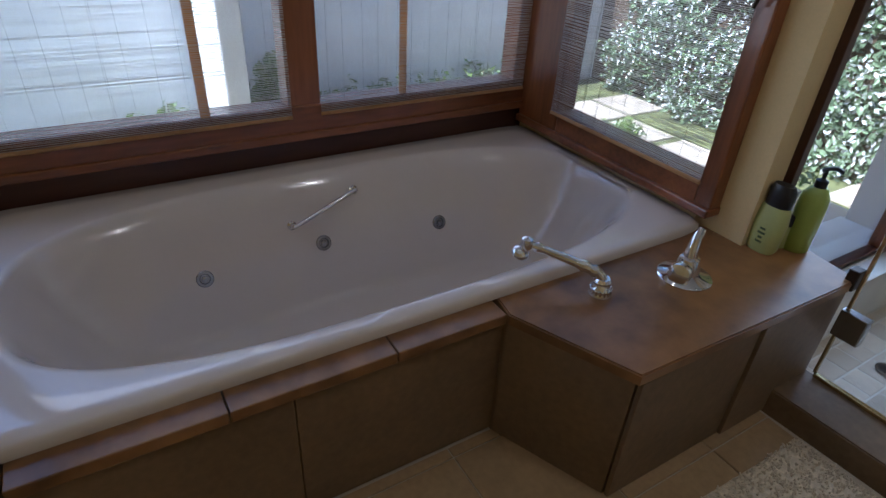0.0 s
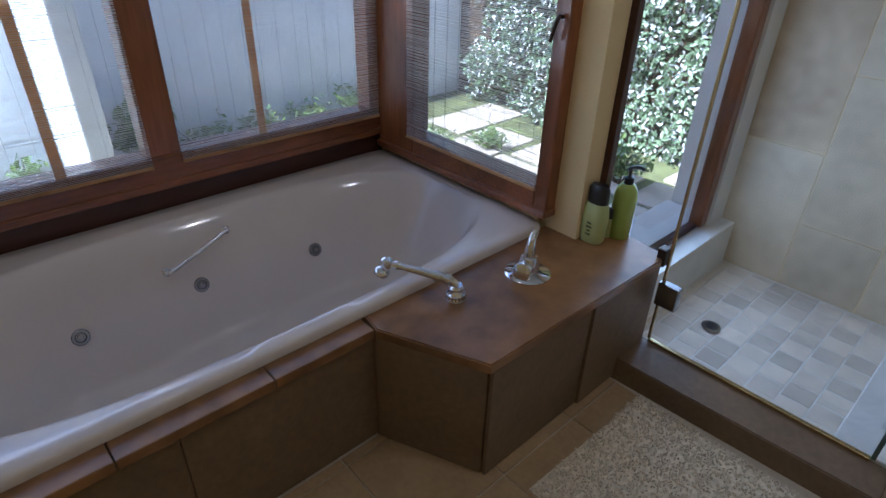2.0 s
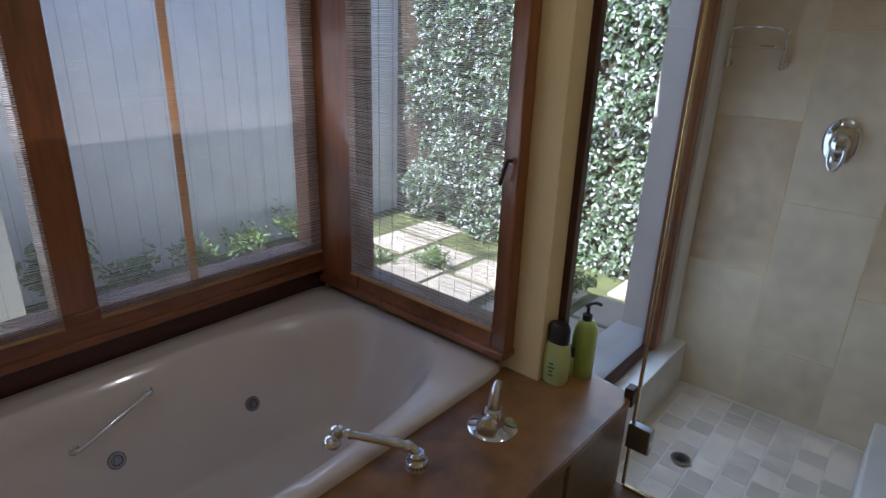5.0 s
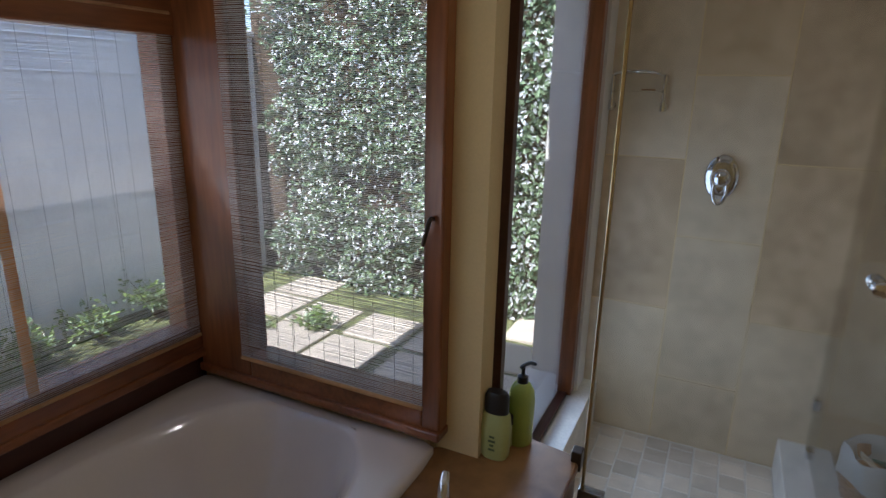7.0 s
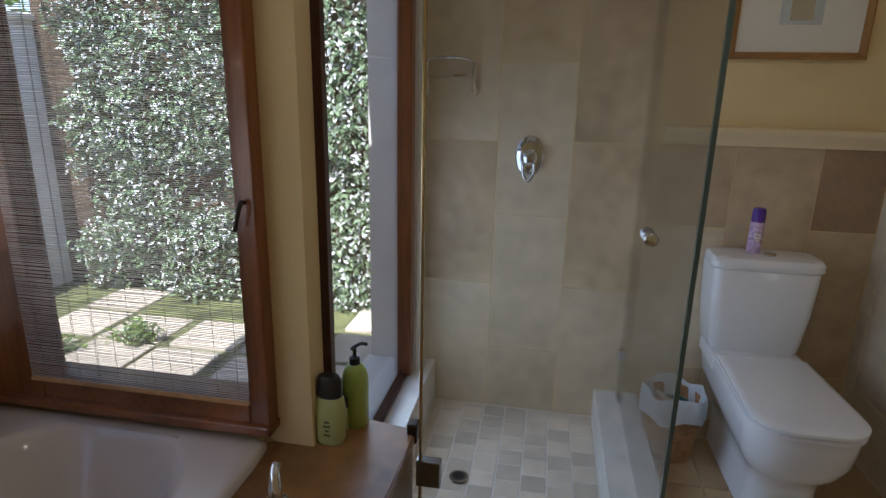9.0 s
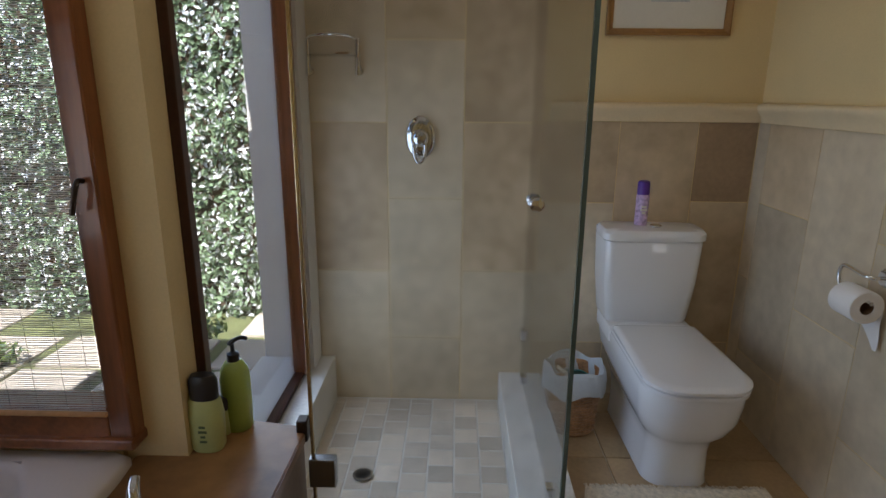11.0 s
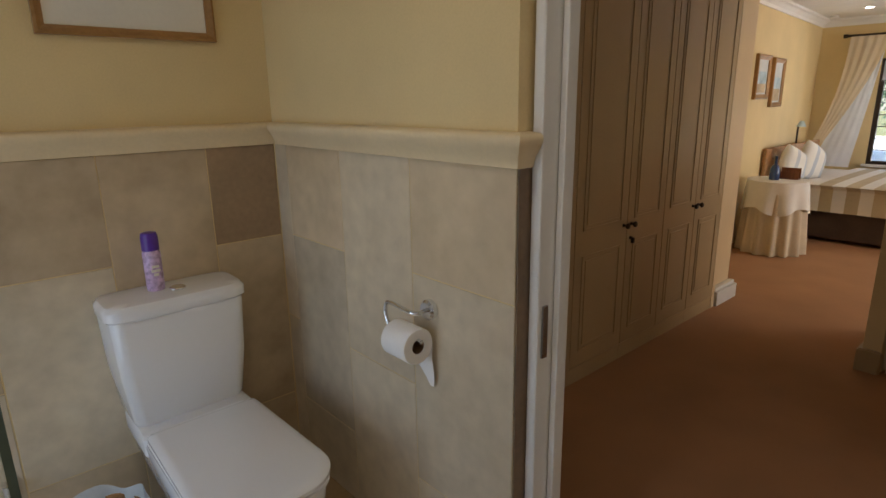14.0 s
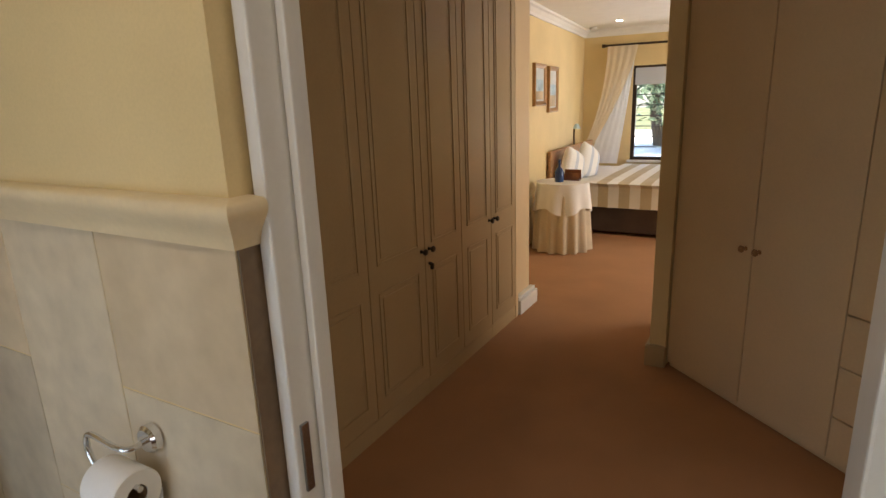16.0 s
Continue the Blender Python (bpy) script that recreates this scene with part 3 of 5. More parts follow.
shampoo()
pump_bottle()
small = empty("soap_tube", "small pale green tube with a dark cap", "tube")
lathe("body", [(0.014, 0), (0.016, 0.004), (0.013, 0.075)], "bottle_pale", small, Matrix.Translation((2.078, 0.445, D)), 18)
lathe("cap", [(0.015, 0.075), (0.015, 0.105), (0.011, 0.11)], "black", small, Matrix.Translation((2.078, 0.445, D)), 18)

# ---- shower ----
shower_floor = structure(box("shower_floor", (2.05, -0.40, -0.12), (E, YS, -0.051), "marble"), "mosaic stone shower floor")
kerb = structure(prism("shower_kerb", [(1.93, 0.25), (1.97, -0.56), (2.115, -0.56), (2.115, 0.25)], -0.06, 0.085, "apron", None, 0.004), "brown sandstone shower kerb")
curb_side = structure(box("shower_side_kerb", (2.118, -0.59, -0.06), (E, -0.40, 0.095), "marble", None, 0.005), "pale stone kerb beside the shower")
lathe("drain_grate", [(0.038, 0.0), (0.038, 0.004), (0.03, 0.005), (0.004, 0.003)], "drain", None, Matrix.Translation((2.55, 0.15, -0.042)), 28)
grate = tagged(bpy.data.objects["drain_grate"], "round steel drain grate in the shower floor", "drain")
bm = bmesh.new()
for i in range(-3, 4):
    w = math.sqrt(0.03 ** 2 - (0.008 * i) ** 2)
    add_box(bm, (2.55 + 0.008 * i - 0.0018, 0.15 - w, -0.038), (2.55 + 0.008 * i + 0.0018, 0.15 + w, -0.0365))
from_bm("slot", bm, "black", grate)


def shower_screen():
    s = empty("shower_screen", "frameless clear glass shower door standing closed", "shower screen")
    x = 2.105
    door = box("door_pane", (x - 0.004, -0.50, 0.10), (x + 0.004, 0.205, 1.95), "shower_glass", s)
    door.visible_shadow = False
    side = box("side_pane", (x + 0.01, -0.507, 0.10), (E - 0.002, -0.499, 1.95), "shower_glass", s)
    side.visible_shadow = False
    box("pane_edge", (x - 0.005, -0.512, 0.10), (x + 0.009, -0.5, 1.95), "glass_edge", s)
    box("seal", (x - 0.006, 0.2055, 0.10), (x + 0.006, 0.2155, 1.95), "brass", s, 0.002)
    box("bottom_strip", (x - 0.008, -0.50, 0.086), (x + 0.008, 0.21, 0.0995), "brass", s, 0.002)
    for z in (0.30,):
        box("hinge", (x - 0.017, 0.145, z - 0.045), (x + 0.017, 0.222, z + 0.045), "drain", s, 0.004)
    box("hinge", (x - 0.02, 0.219, 0.405), (x + 0.02, 0.25, 0.47), "dark_metal", s, 0.004)
    for lo, hi in (((E - 0.045, -0.518, 0.275), (E - 0.006, -0.488, 0.325)), ((3.02, -0.518, 0.0955), (3.06, -0.488, 0.135)), ((2.26, -0.518, 0.0955), (2.30, -0.488, 0.135))):
        box("glass_clip", lo, hi, "chrome", s, 0.004)
    for side in (1, -1):
        lathe("knob", [(0.008, 0.004), (0.008, 0.010), (0.014, 0.012), (0.018, 0.016), (0.018, 0.021), (0.0165, 0.023), (0.018, 0.025), (0.018, 0.030), (0.0165, 0.032), (0.018, 0.034), (0.018, 0.039), (0.012, 0.043)], "chrome", s, Matrix.Translation((x, -0.385, 1.092)) @ Euler((0, radians(90 * side), 0)).to_matrix().to_4x4(), 24)


shower_screen()


def shower_valve():
    s = empty("shower_valve", "chrome oval shower mixer on the tiled wall", "tap")
    cy, cz = -0.035, 1.175
    bm = bmesh.new()
    add_rings(bm, [[(E - d, cy + hy * math.cos(a * 0.1309), cz + hz * math.sin(a * 0.1309)) for a in range(48)] for d, hy, hz in ((-0.001, 0.062, 0.088), (0.01, 0.062, 0.088), (0.016, 0.056, 0.082), (0.02, 0.035, 0.05))])
    from_bm("plate", bm, "chrome", s, True)
    lathe("hub", [(0.036, 0.0), (0.036, 0.035), (0.032, 0.05), (0.02, 0.06)], "chrome", s, Matrix.Translation((E - 0.015, cy, cz)) @ Euler((0, radians(-90), 0)).to_matrix().to_4x4(), 28)
    bm = bmesh.new()
    loop = [(E - 0.055 - 0.012 * (1 - math.cos(a * 0.2618)) * 0.5, cy + 0.024 * math.sin(a * 0.2618), cz - 0.045 + 0.055 * math.cos(a * 0.2618)) for a in range(25)]
    add_tube(bm, loop, 0.007, 10)
    from_bm("lever", bm, "chrome", s, True)


def shower_shelf():
    s = empty("shower_shelf", "chrome wire shelf with a glass plate on the shower wall", "shelf")
    y0, y1, z = 0.215, 0.418, 1.44
    for y in (y0, y1):
        bm = bmesh.new()
        add_tube(bm, [(E, y, z), (E - 0.03, y, z), (E - 0.032, y, z + 0.04), (E - 0.032, y, z + 0.125)], 0.008, 10)
        add_tube(bm, [(E, y, z), (E - 0.012, y, z)], 0.017, 14)
        add_tube(bm, [(E - 0.03, y, z - 0.018), (E - 0.03, y, z + 0.02)], 0.013, 12)
        from_bm("bracket", bm, "chrome", s, True)
    tube("rail", bend([(E - 0.032, y0, z + 0.122), (E - 0.08, y0 + 0.03, z + 0.13), (E - 0.10, (y0 + y1) / 2, z + 0.135), (E - 0.08, y1 - 0.03, z + 0.13), (E - 0.032, y1, z + 0.122)]), 0.0055, "chrome", s)
    pl = box("plate", (E - 0.10, y0 + 0.005, z + 0.055), (E - 0.002, y1 - 0.005, z + 0.061), "shower_glass", s, 0.002)
    box("razor", (E - 0.07, y0 + 0.03, z + 0.062), (E - 0.05, y0 + 0.085, z + 0.07), "gilt", s, 0.003)


shower_valve()
shower_shelf()


# ---- toilet ----
def toilet():
    t = empty("toilet", "white ceramic close-coupled toilet with its lid down", "toilet")
    cy = -1.0
    def d_ring(z, xf, xb, hf, hb, rf, rb, lift=0.0):
        pts = []
        for px, py, r, a0 in ((xf + rf, -(hf - rf), rf, 180), (xb - rb, -(hb - rb), rb, 270), (xb - rb, hb - rb, rb, 0), (xf + rf, hf - rf, rf, 90)):
            for k in range(10):
                a = radians(a0 + 10 * k)
                pts.append((px + r * math.cos(a), cy + py + r * math.sin(a), z + lift * (xb - px - r * math.cos(a))))
        return pts

    def d_loft(name, rows, smooth=40):
        bm = bmesh.new()
        add_rings(bm, [d_ring(*r) for r in rows])
        return from_bm(name, bm, "ceramic", t, True, smooth)

    d_loft("pan", [(-0.006, 2.462, 3.0, 0.12, 0.125, 0.08, 0.02), (0.03, 2.465, 3.0, 0.116, 0.12, 0.08, 0.02), (0.14, 2.455, 3.0, 0.112, 0.118, 0.085, 0.02), (0.185, 2.435, 3.02, 0.118, 0.12, 0.095, 0.02), (0.215, 2.408, 3.04, 0.134, 0.128, 0.11, 0.02), (0.25, 2.375, 3.06, 0.156, 0.14, 0.13, 0.02), (0.30, 2.352, 3.10, 0.170, 0.155, 0.135, 0.02), (0.36, 2.342, 3.12, 0.176, 0.160, 0.14, 0.02), (0.40, 2.340, 3.13, 0.178, 0.164, 0.14, 0.02), (0.410, 2.344, 3.13, 0.174, 0.162, 0.137, 0.02)], 60)
    d_loft("shelf", [(0.37, 2.885, E - 0.006, 0.172, 0.168, 0.02, 0.015), (0.422, 2.89, E - 0.006, 0.174, 0.168, 0.02, 0.015), (0.430, 2.90, E - 0.006, 0.168, 0.162, 0.02, 0.015)])
    d_loft("seat", [(0.411, 2.340, 2.880, 0.172, 0.166, 0.115, 0.012), (0.414, 2.333, 2.883, 0.178, 0.170, 0.12, 0.014), (0.424, 2.333, 2.883, 0.178, 0.170, 0.12, 0.014), (0.428, 2.339, 2.880, 0.174, 0.166, 0.115, 0.012)])
    d_loft("lid", [(0.4305, 2.340, 2.875, 0.174, 0.164, 0.115, 0.012), (0.434, 2.331, 2.878, 0.180, 0.168, 0.12, 0.014), (0.444, 2.331, 2.878, 0.180, 0.168, 0.12, 0.014), (0.450, 2.340, 2.874, 0.173, 0.162, 0.115, 0.012), (0.453, 2.362, 2.860, 0.153, 0.146, 0.105, 0.01)])
    d_loft("hinge_bar", [(0.4305, 2.879, 2.889, 0.13, 0.13, 0.004, 0.004), (0.447, 2.879, 2.889, 0.13, 0.13, 0.004, 0.004)])
    bm = bmesh.new()
    rows = []
    for z, hy, x0 in ((0.424, 0.165, 2.965), (0.445, 0.172, 2.955), (0.60, 0.19, 2.945), (0.775, 0.198, 2.942), (0.782, 0.196, 2.945)):
        r = 0.035
        pts = [(E - 0.006, cy - hy, z), (x0 + r, cy - hy, z)]
        pts += [(x0 + r - r * math.sin(a * 0.3142), cy - hy + r - r * math.cos(a * 0.3142), z) for a in range(1, 5)]
        pts += [(x0, cy - hy + r, z), (x0, cy + hy - r, z)]
        pts += [(x0 + r - r * math.cos(a * 0.3142), cy + hy - r + r * math.sin(a * 0.3142), z) for a in range(1, 5)]
        pts += [(x0 + r, cy + hy, z), (E - 0.006, cy + hy, z)]
        rows.append(pts)
    add_rings(bm, rows)
    from_bm("cistern", bm, "ceramic", t, True)
    loft("cistern_lid", [(3.034, cy, 0.782, 0.098, 0.204, 6), (3.034, cy, 0.788, 0.103, 0.21, 6), (3.034, cy, 0.815, 0.103, 0.21, 6), (3.035, cy, 0.828, 0.094, 0.20, 6), (3.035, cy, 0.832, 0.07, 0.17, 5)], "ceramic", t, 64)
    lathe("flush_button", [(0.024, 0.830), (0.024, 0.836), (0.02, 0.839), (0.004, 0.839)], "chrome", t, Matrix.Translation((3.015, cy - 0.015, 0)), 24)
    lathe("bolt_cap", [(0.009, 0), (0.009, 0.006), (0.004, 0.009)], "ceramic", t, Matrix.Translation((2.66, cy + 0.098, 0.05)) @ Euler((radians(-90), 0, 0)).to_matrix().to_4x4(), 14)
    return t


toilet()


def spray_can():
    c = empty("air_freshener", "purple air freshener can standing on the cistern", "spray can")
    at = Matrix.Translation((3.05, -0.962, 0.832))
    lathe("can", [(0.024, 0), (0.026, 0.004), (0.026, 0.12), (0.022, 0.13)], "lilac", c, at, 28)
    lathe("cap", [(0.025, 0.128), (0.025, 0.17), (0.022, 0.182), (0.012, 0.185)], "purple", c, at, 28)
    bm = bmesh.new()
    for k, (w, z) in enumerate(((0.020, 0.075), (0.026, 0.062), (0.014, 0.05))):
        add_box(bm, (-0.0275, -w / 2, z), (-0.0245, w / 2, z + 0.008), 0, 0, at)
    from_bm("print", bm, "paper", c)


def waste_basket():
    b = empty("waste_basket", "wicker waste basket lined with a white plastic bag", "basket")
    cx, cy = 2.85, -0.685
    lathe("basket", [(0.085, -0.006), (0.09, 0.01), (0.108, 0.24), (0.11, 0.262), (0.104, 0.262), (0.095, 0.20)], "wicker", b, Matrix.Translation((cx, cy, 0)), 36)
    bm = bmesh.new()
    for i in range(19):
        z = 0.014 + i * 0.013
        r = 0.0915 + 0.018 * z / 0.24
        add_tube(bm, [(cx + (r + 0.003 * math.sin(k * math.pi * 0.5 + i * math.pi)) * math.cos(k * 0.1309), cy + (r + 0.003 * math.sin(k * math.pi * 0.5 + i * math.pi)) * math.sin(k * 0.1309), z) for k in range(49)], 0.0062, 5)
    from_bm("weave", bm, "wicker", b, True)
    bm = bmesh.new()
    n = 72
    rings = []
    for j, (r, z) in enumerate(((0.124, 0.165), (0.128, 0.19), (0.127, 0.24), (0.124, 0.278), (0.116, 0.29), (0.107, 0.275), (0.098, 0.22), (0.08, 0.16))):
        rings.append([(cx + (r + 0.006 * math.sin(i * 0.61 + j) * (1 if j < 6 else 0.4)) * math.cos(i * math.tau / n), cy + (r + 0.006 * math.sin(i * 0.61 + j)) * math.sin(i * math.tau / n), z + 0.012 * math.sin(i * 0.35 + j * 0.3) + (0.05 * math.sin(i * 0.0873 - 1.2) if j == 0 else 0)) for i in range(n)])
    add_rings(bm, rings, False, True)
    from_bm("liner", bm, "bag", b, True)
    for name, mat, m in (("packet", "print_green", pose(cx + 0.02, cy - 0.02, 0.238, 35, 20, 40)), ("packet", "print_red", pose(cx - 0.03, cy + 0.01, 0.228, -25, 25, 10)), ("packet", "paper", pose(cx - 0.0, cy + 0.035, 0.243, 15, -35, 70))):
        bm = bmesh.new()
        add_box(bm, (-0.04, -0.028, -0.004), (0.04, 0.028, 0.004), 0.003, 0, m)
        from_bm(name, bm, mat, b)


spray_can()
waste_basket()


def roll_holder():
    h = empty("toilet_roll_holder", "chrome holder with a hanging white toilet roll", "toilet roll")
    o = Vector((2.275, S, 0.852))
    lathe("rose", [(0.028, 0), (0.028, 0.014), (0.022, 0.02)], "chrome", h, Matrix.Translation(o + Vector((0, 0.006, 0))) @ Euler((radians(-90), 0, 0)).to_matrix().to_4x4(), 26)
    tube("arm", bend([o + Vector((0, 0.02, 0)), o + Vector((0, 0.055, 0)), o + Vector((0.03, 0.066, 0.003)), o + Vector((0.105, 0.066, 0.008)), o + Vector((0.125, 0.066, -0.015)), o + Vector((0.118, 0.066, -0.05)), o + Vector((0.09, 0.066, -0.068)), o + Vector((-0.03, 0.066, -0.068))]), 0.006, "chrome", h, 12)
    at = Matrix.Translation(o + Vector((0.085, 0.066, -0.086))) @ Euler((0, radians(-90), 0)).to_matrix().to_4x4()
    bm = bmesh.new()
    add_rings(bm, [[(r * math.cos(k * 0.1745), r * math.sin(k * 0.1745), z) for k in range(36)] for r, z in ((0.02, 0.0), (0.048, 0.0), (0.05, 0.003), (0.05, 0.099), (0.048, 0.102), (0.021, 0.102), (0.02, 0.1))], False, False)
    bmesh.ops.transform(bm, matrix=at, verts=bm.verts)
    from_bm("roll", bm, "tissue", h, True)
    bm = bmesh.new()
    add_rings(bm, [[(r * math.cos(k * 0.2618), r * math.sin(k * 0.2618), z) for k in range(24)] for r, z in ((0.0205, 0.101), (0.0205, 0.0), (0.018, 0.0), (0.018, 0.101))], False, False)
    bmesh.ops.transform(bm, matrix=at, verts=bm.verts)
    from_bm("core", bm, "card", h, True)
    a = o + Vector((-0.018, 0.018, -0.10))
    verts = []
    for k in range(7):
        z = -0.02 * k
        for s in range(5):
            x = 0.098 * s / 4 * (1 - 0.85 * max(0, k - 2) / 4)
            drop = 0.0
            verts.append(a + Vector((x, 0.003 * math.sin(k), z + drop)))
    faces = [(k * 5 + s, k * 5 + s + 1, k * 5 + s + 6, k * 5 + s + 5) for k in range(6) for s in range(4)]
    mesh_object("loose_sheet", verts, faces, "tissue", h, True)


roll_holder()


def framed_picture(name, label, m, w, h, border, depth, frame_mat, mats, image):
    """A framed picture in its own xz plane, facing -y, moved by m."""
    p = empty(name, label, "picture")
    bm = bmesh.new()
    prof = [(0, 0), (0, -depth), (border * 0.3, -depth * 1.15), (border * 0.7, -depth * 0.8), (border, -depth * 0.7), (border, 0)]
    rings = []
    for o, d in prof:
        rings.append([(x * (w / 2 - o), d, z * (h / 2 - o)) for x, z in ((-1, -1), (1, -1), (1, 1), (-1, 1))])
    add_rings(bm, rings, False, False)
    bmesh.ops.transform(bm, matrix=m, verts=bm.verts)
    from_bm("frame", bm, frame_mat, p)
    bm = bmesh.new()
    add_box(bm, (-w / 2 + border, -depth * 0.4, -h / 2 + border), (w / 2 - border, -0.002, h / 2 - border), 0, 0, m)
    from_bm("mount", bm, mats, p)
    for part, mat, x0, z0, x1, z1, k in image:
        bm = bmesh.new()
        add_box(bm, (x0, -depth * 0.4 - 0.0012 * k, z0), (x1, -depth * 0.4 - 0.0002, z1), 0, 0, m)
        from_bm(part, bm, mat, p)
    return p


framed_picture("flower_print", "botanical print in a gilt wooden frame on the cream wall", pose(E - 0.001, -1.02, 1.835, 0, 0, -90), 0.49, 0.50, 0.026, 0.02, "gilt", "paper",
               [("image", "paint_sky", -0.075, -0.125, 0.075, 0.125, 1), ("image", "paint_sand", -0.045, -0.03, 0.045, 0.07, 2), ("image", "linen_stripe", -0.04, -0.11, 0.04, -0.03, 2)])

rug = tagged(prism("bath_rug", [(1.34, 0.125), (1.33, -0.75), (1.90, -0.75), (1.89, 0.11)], 0.0, 0.016, "rug", None, 0.006), "off-white tufted bath rug on the tiled floor", "rug")
random.seed(21)
bm = bmesh.new()
for i in range(5200):
    x, y = random.uniform(1.335, 1.90), random.uniform(-0.75, 0.115)
    tip = Vector((x + random.uniform(-0.008, 0.008), y + random.uniform(-0.008, 0.008), random.uniform(0.021, 0.027)))
    add_tube(bm, [(x, y, 0.014), tip], [0.0042, 0.0018], 4)
for i in range(260):
    y = -0.75 + 0.0033 * i
    add_tube(bm, [(1.892, y, 0.008), (1.892 + random.uniform(0.012, 0.03), y + random.uniform(-0.008, 0.008), 0.004)], 0.0025, 4)
tagged(from_bm("tufts", bm, "rug", rug), kind="stuff")
mat2 = tagged(prism("toilet_rug", [(2.15, -0.72), (2.15, -1.3), (2.44, -1.3), (2.44, -0.66), (2.36, -0.64)], 0.0, 0.016, "rug", None, 0.006), "off-white tufted rug before the toilet", "rug")
bm = bmesh.new()
for i in range(220):
    x, y = 2.44, -1.3 + 0.0029 * i
    add_tube(bm, [(x, y, 0.008), (x + random.uniform(0.012, 0.03), y + random.uniform(-0.008, 0.008), 0.004)], 0.0025, 4)
from_bm("fringe", bm, "rug", mat2)

# ---- ceiling downlights, assumed on the unseen ceiling ----
for _x, _y, _w in DOWNLIGHTS:
    d = empty("downlight", "small round recessed ceiling spotlight", "lamp", "ceiling downlights")
    bm = bmesh.new()
    add_rings(bm, [[(_x + r * math.cos(k * 0.2618), _y + r * math.sin(k * 0.2618), z) for k in range(24)] for r, z in ((0.062, H), (0.062, H - 0.005), (0.052, H - 0.006), (0.052, H))], False, False)
    from_bm("ring", bm, "white_paint", d, True)

# ---- dressing room ----
carpet = structure(box("carpet", (-1.0, -9.1, -0.12), (4.2, S - 0.121, -0.002), "carpet"), "tan wall-to-wall carpet")
ceiling_dress = structure(box("ceiling_dressing", (-1.0, -4.6, H), (3.4, S - 0.121, H + 0.1), "ceiling"), "plain white ceiling")
wall_dress_east = structure(box("wall_dressing_east", (3.28, -4.6, -0.1), (3.4, S - 0.121, H), "plaster"), "cream wall behind the wardrobes")
wall_dress_west = structure(box("wall_dressing_west", (-1.12, -9.0, -0.1), (-1.0, S - 0.121, H), "plaster"), "cream plastered wall")


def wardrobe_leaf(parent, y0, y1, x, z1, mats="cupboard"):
    """A panelled door leaf facing west: upper long panel and lower panel with bead mouldings."""
    bm = bmesh.new()
    add_box(bm, (x, y0 + 0.002, 0.09), (x + 0.022, y1 - 0.002, z1), 0.002)
    w = 0.06
    for z0, zt in ((0.17, 0.66), (0.78, z1 - 0.1)):
        for o, d0, d1 in ((0.0, 0.005, 0.014), (0.028, 0.004, 0.008)):
            a, b, c, e = y0 + w + o, y1 - w - o, z0 + o, zt - o
            t = 0.012 if o == 0 else 0.0
            if t:
                add_box(bm, (x - d0, a, c), (x - 0.0002, a + t, e), 0.002)
                add_box(bm, (x - d0, b - t, c), (x - 0.0002, b, e), 0.002)
                add_box(bm, (x - d0, a + t, c), (x - 0.0002, b - t, c + t), 0.002)
                add_box(bm, (x - d0, a + t, e - t), (x - 0.0002, b - t, e), 0.002)
            else:
                add_box(bm, (x - d0, a, c), (x - 0.0002, b, e), 0.003)
    return from_bm("door", bm, mats, parent)


def knob(parent, m, mat="dark_metal"):
    return lathe("knob", [(0.010, 0), (0.007, 0.004), (0.006, 0.014), (0.014, 0.02), (0.016, 0.027), (0.011, 0.034), (0.003, 0.036)], mat, parent, m, 18)


X = 2.70
WEST = Euler((0, radians(-90), 0)).to_matrix().to_4x4()
bounds = [-1.60, -1.95, -2.30, -2.68, -3.13, -3.51, -3.885, -4.26]
for k in range(0, len(bounds) - 1, 2):
    pair = bounds[k:k + 3]
    w = empty("wardrobe", "cream painted built-in wardrobe with panelled doors", "wardrobe", "built-in wardrobes")
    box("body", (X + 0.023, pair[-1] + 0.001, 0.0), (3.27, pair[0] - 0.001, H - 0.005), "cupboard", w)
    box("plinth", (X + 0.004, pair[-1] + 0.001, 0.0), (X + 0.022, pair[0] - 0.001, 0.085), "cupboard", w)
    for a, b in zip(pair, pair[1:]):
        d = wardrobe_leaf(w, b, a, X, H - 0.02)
        at_end = (a if a == -3.13 or a == -3.885 or a == -2.30 else b)
        yk = a - 0.035 if at_end == a else b + 0.035
        knob(d, Matrix.Translation((X, yk, 0.755)) @ WEST)
        if a == -3.13:
            lathe("lock", [(0.008, 0), (0.008, 0.012), (0.004, 0.016)], "dark_metal", d, Matrix.Translation((X, yk, 0.68)) @ WEST, 14)
            box("key", (X - 0.028, yk - 0.002, 0.655), (X - 0.012, yk + 0.012, 0.685), "dark_metal", d, 0.002)
pier = structure(boxes("pier_east", [((2.74, -4.60, 0), (3.28, -4.262, H)), ((2.70, -4.30, 0), (2.742, -4.262, H))], "cupboard_pale"), "cream painted pier beside the bedroom opening")
bm = bmesh.new()
add_box(bm, (2.685, -4.63, 0.0), (2.74, -4.315, 0.10), 0.004)
add_box(bm, (2.70, -4.62, 0.10), (2.74, -4.315, 0.125), 0.006)
structure(from_bm("baseboard_pier", bm, "white_paint"), "cream moulded baseboard")

# angled wardrobe and column on the west side of the opening
A = Vector((1.69, -3.945, 0))
B = Vector((0.60, -2.95, 0))
ang = math.degrees(math.atan2(B.y - A.y, B.x - A.x))
AT = pose(A.x, A.y, 0, 0, 0, ang)
length = (B - A).length


def angled_box(bm, lo, hi, bevel=0.002):
    add_box(bm, lo, hi, bevel, 0, AT)


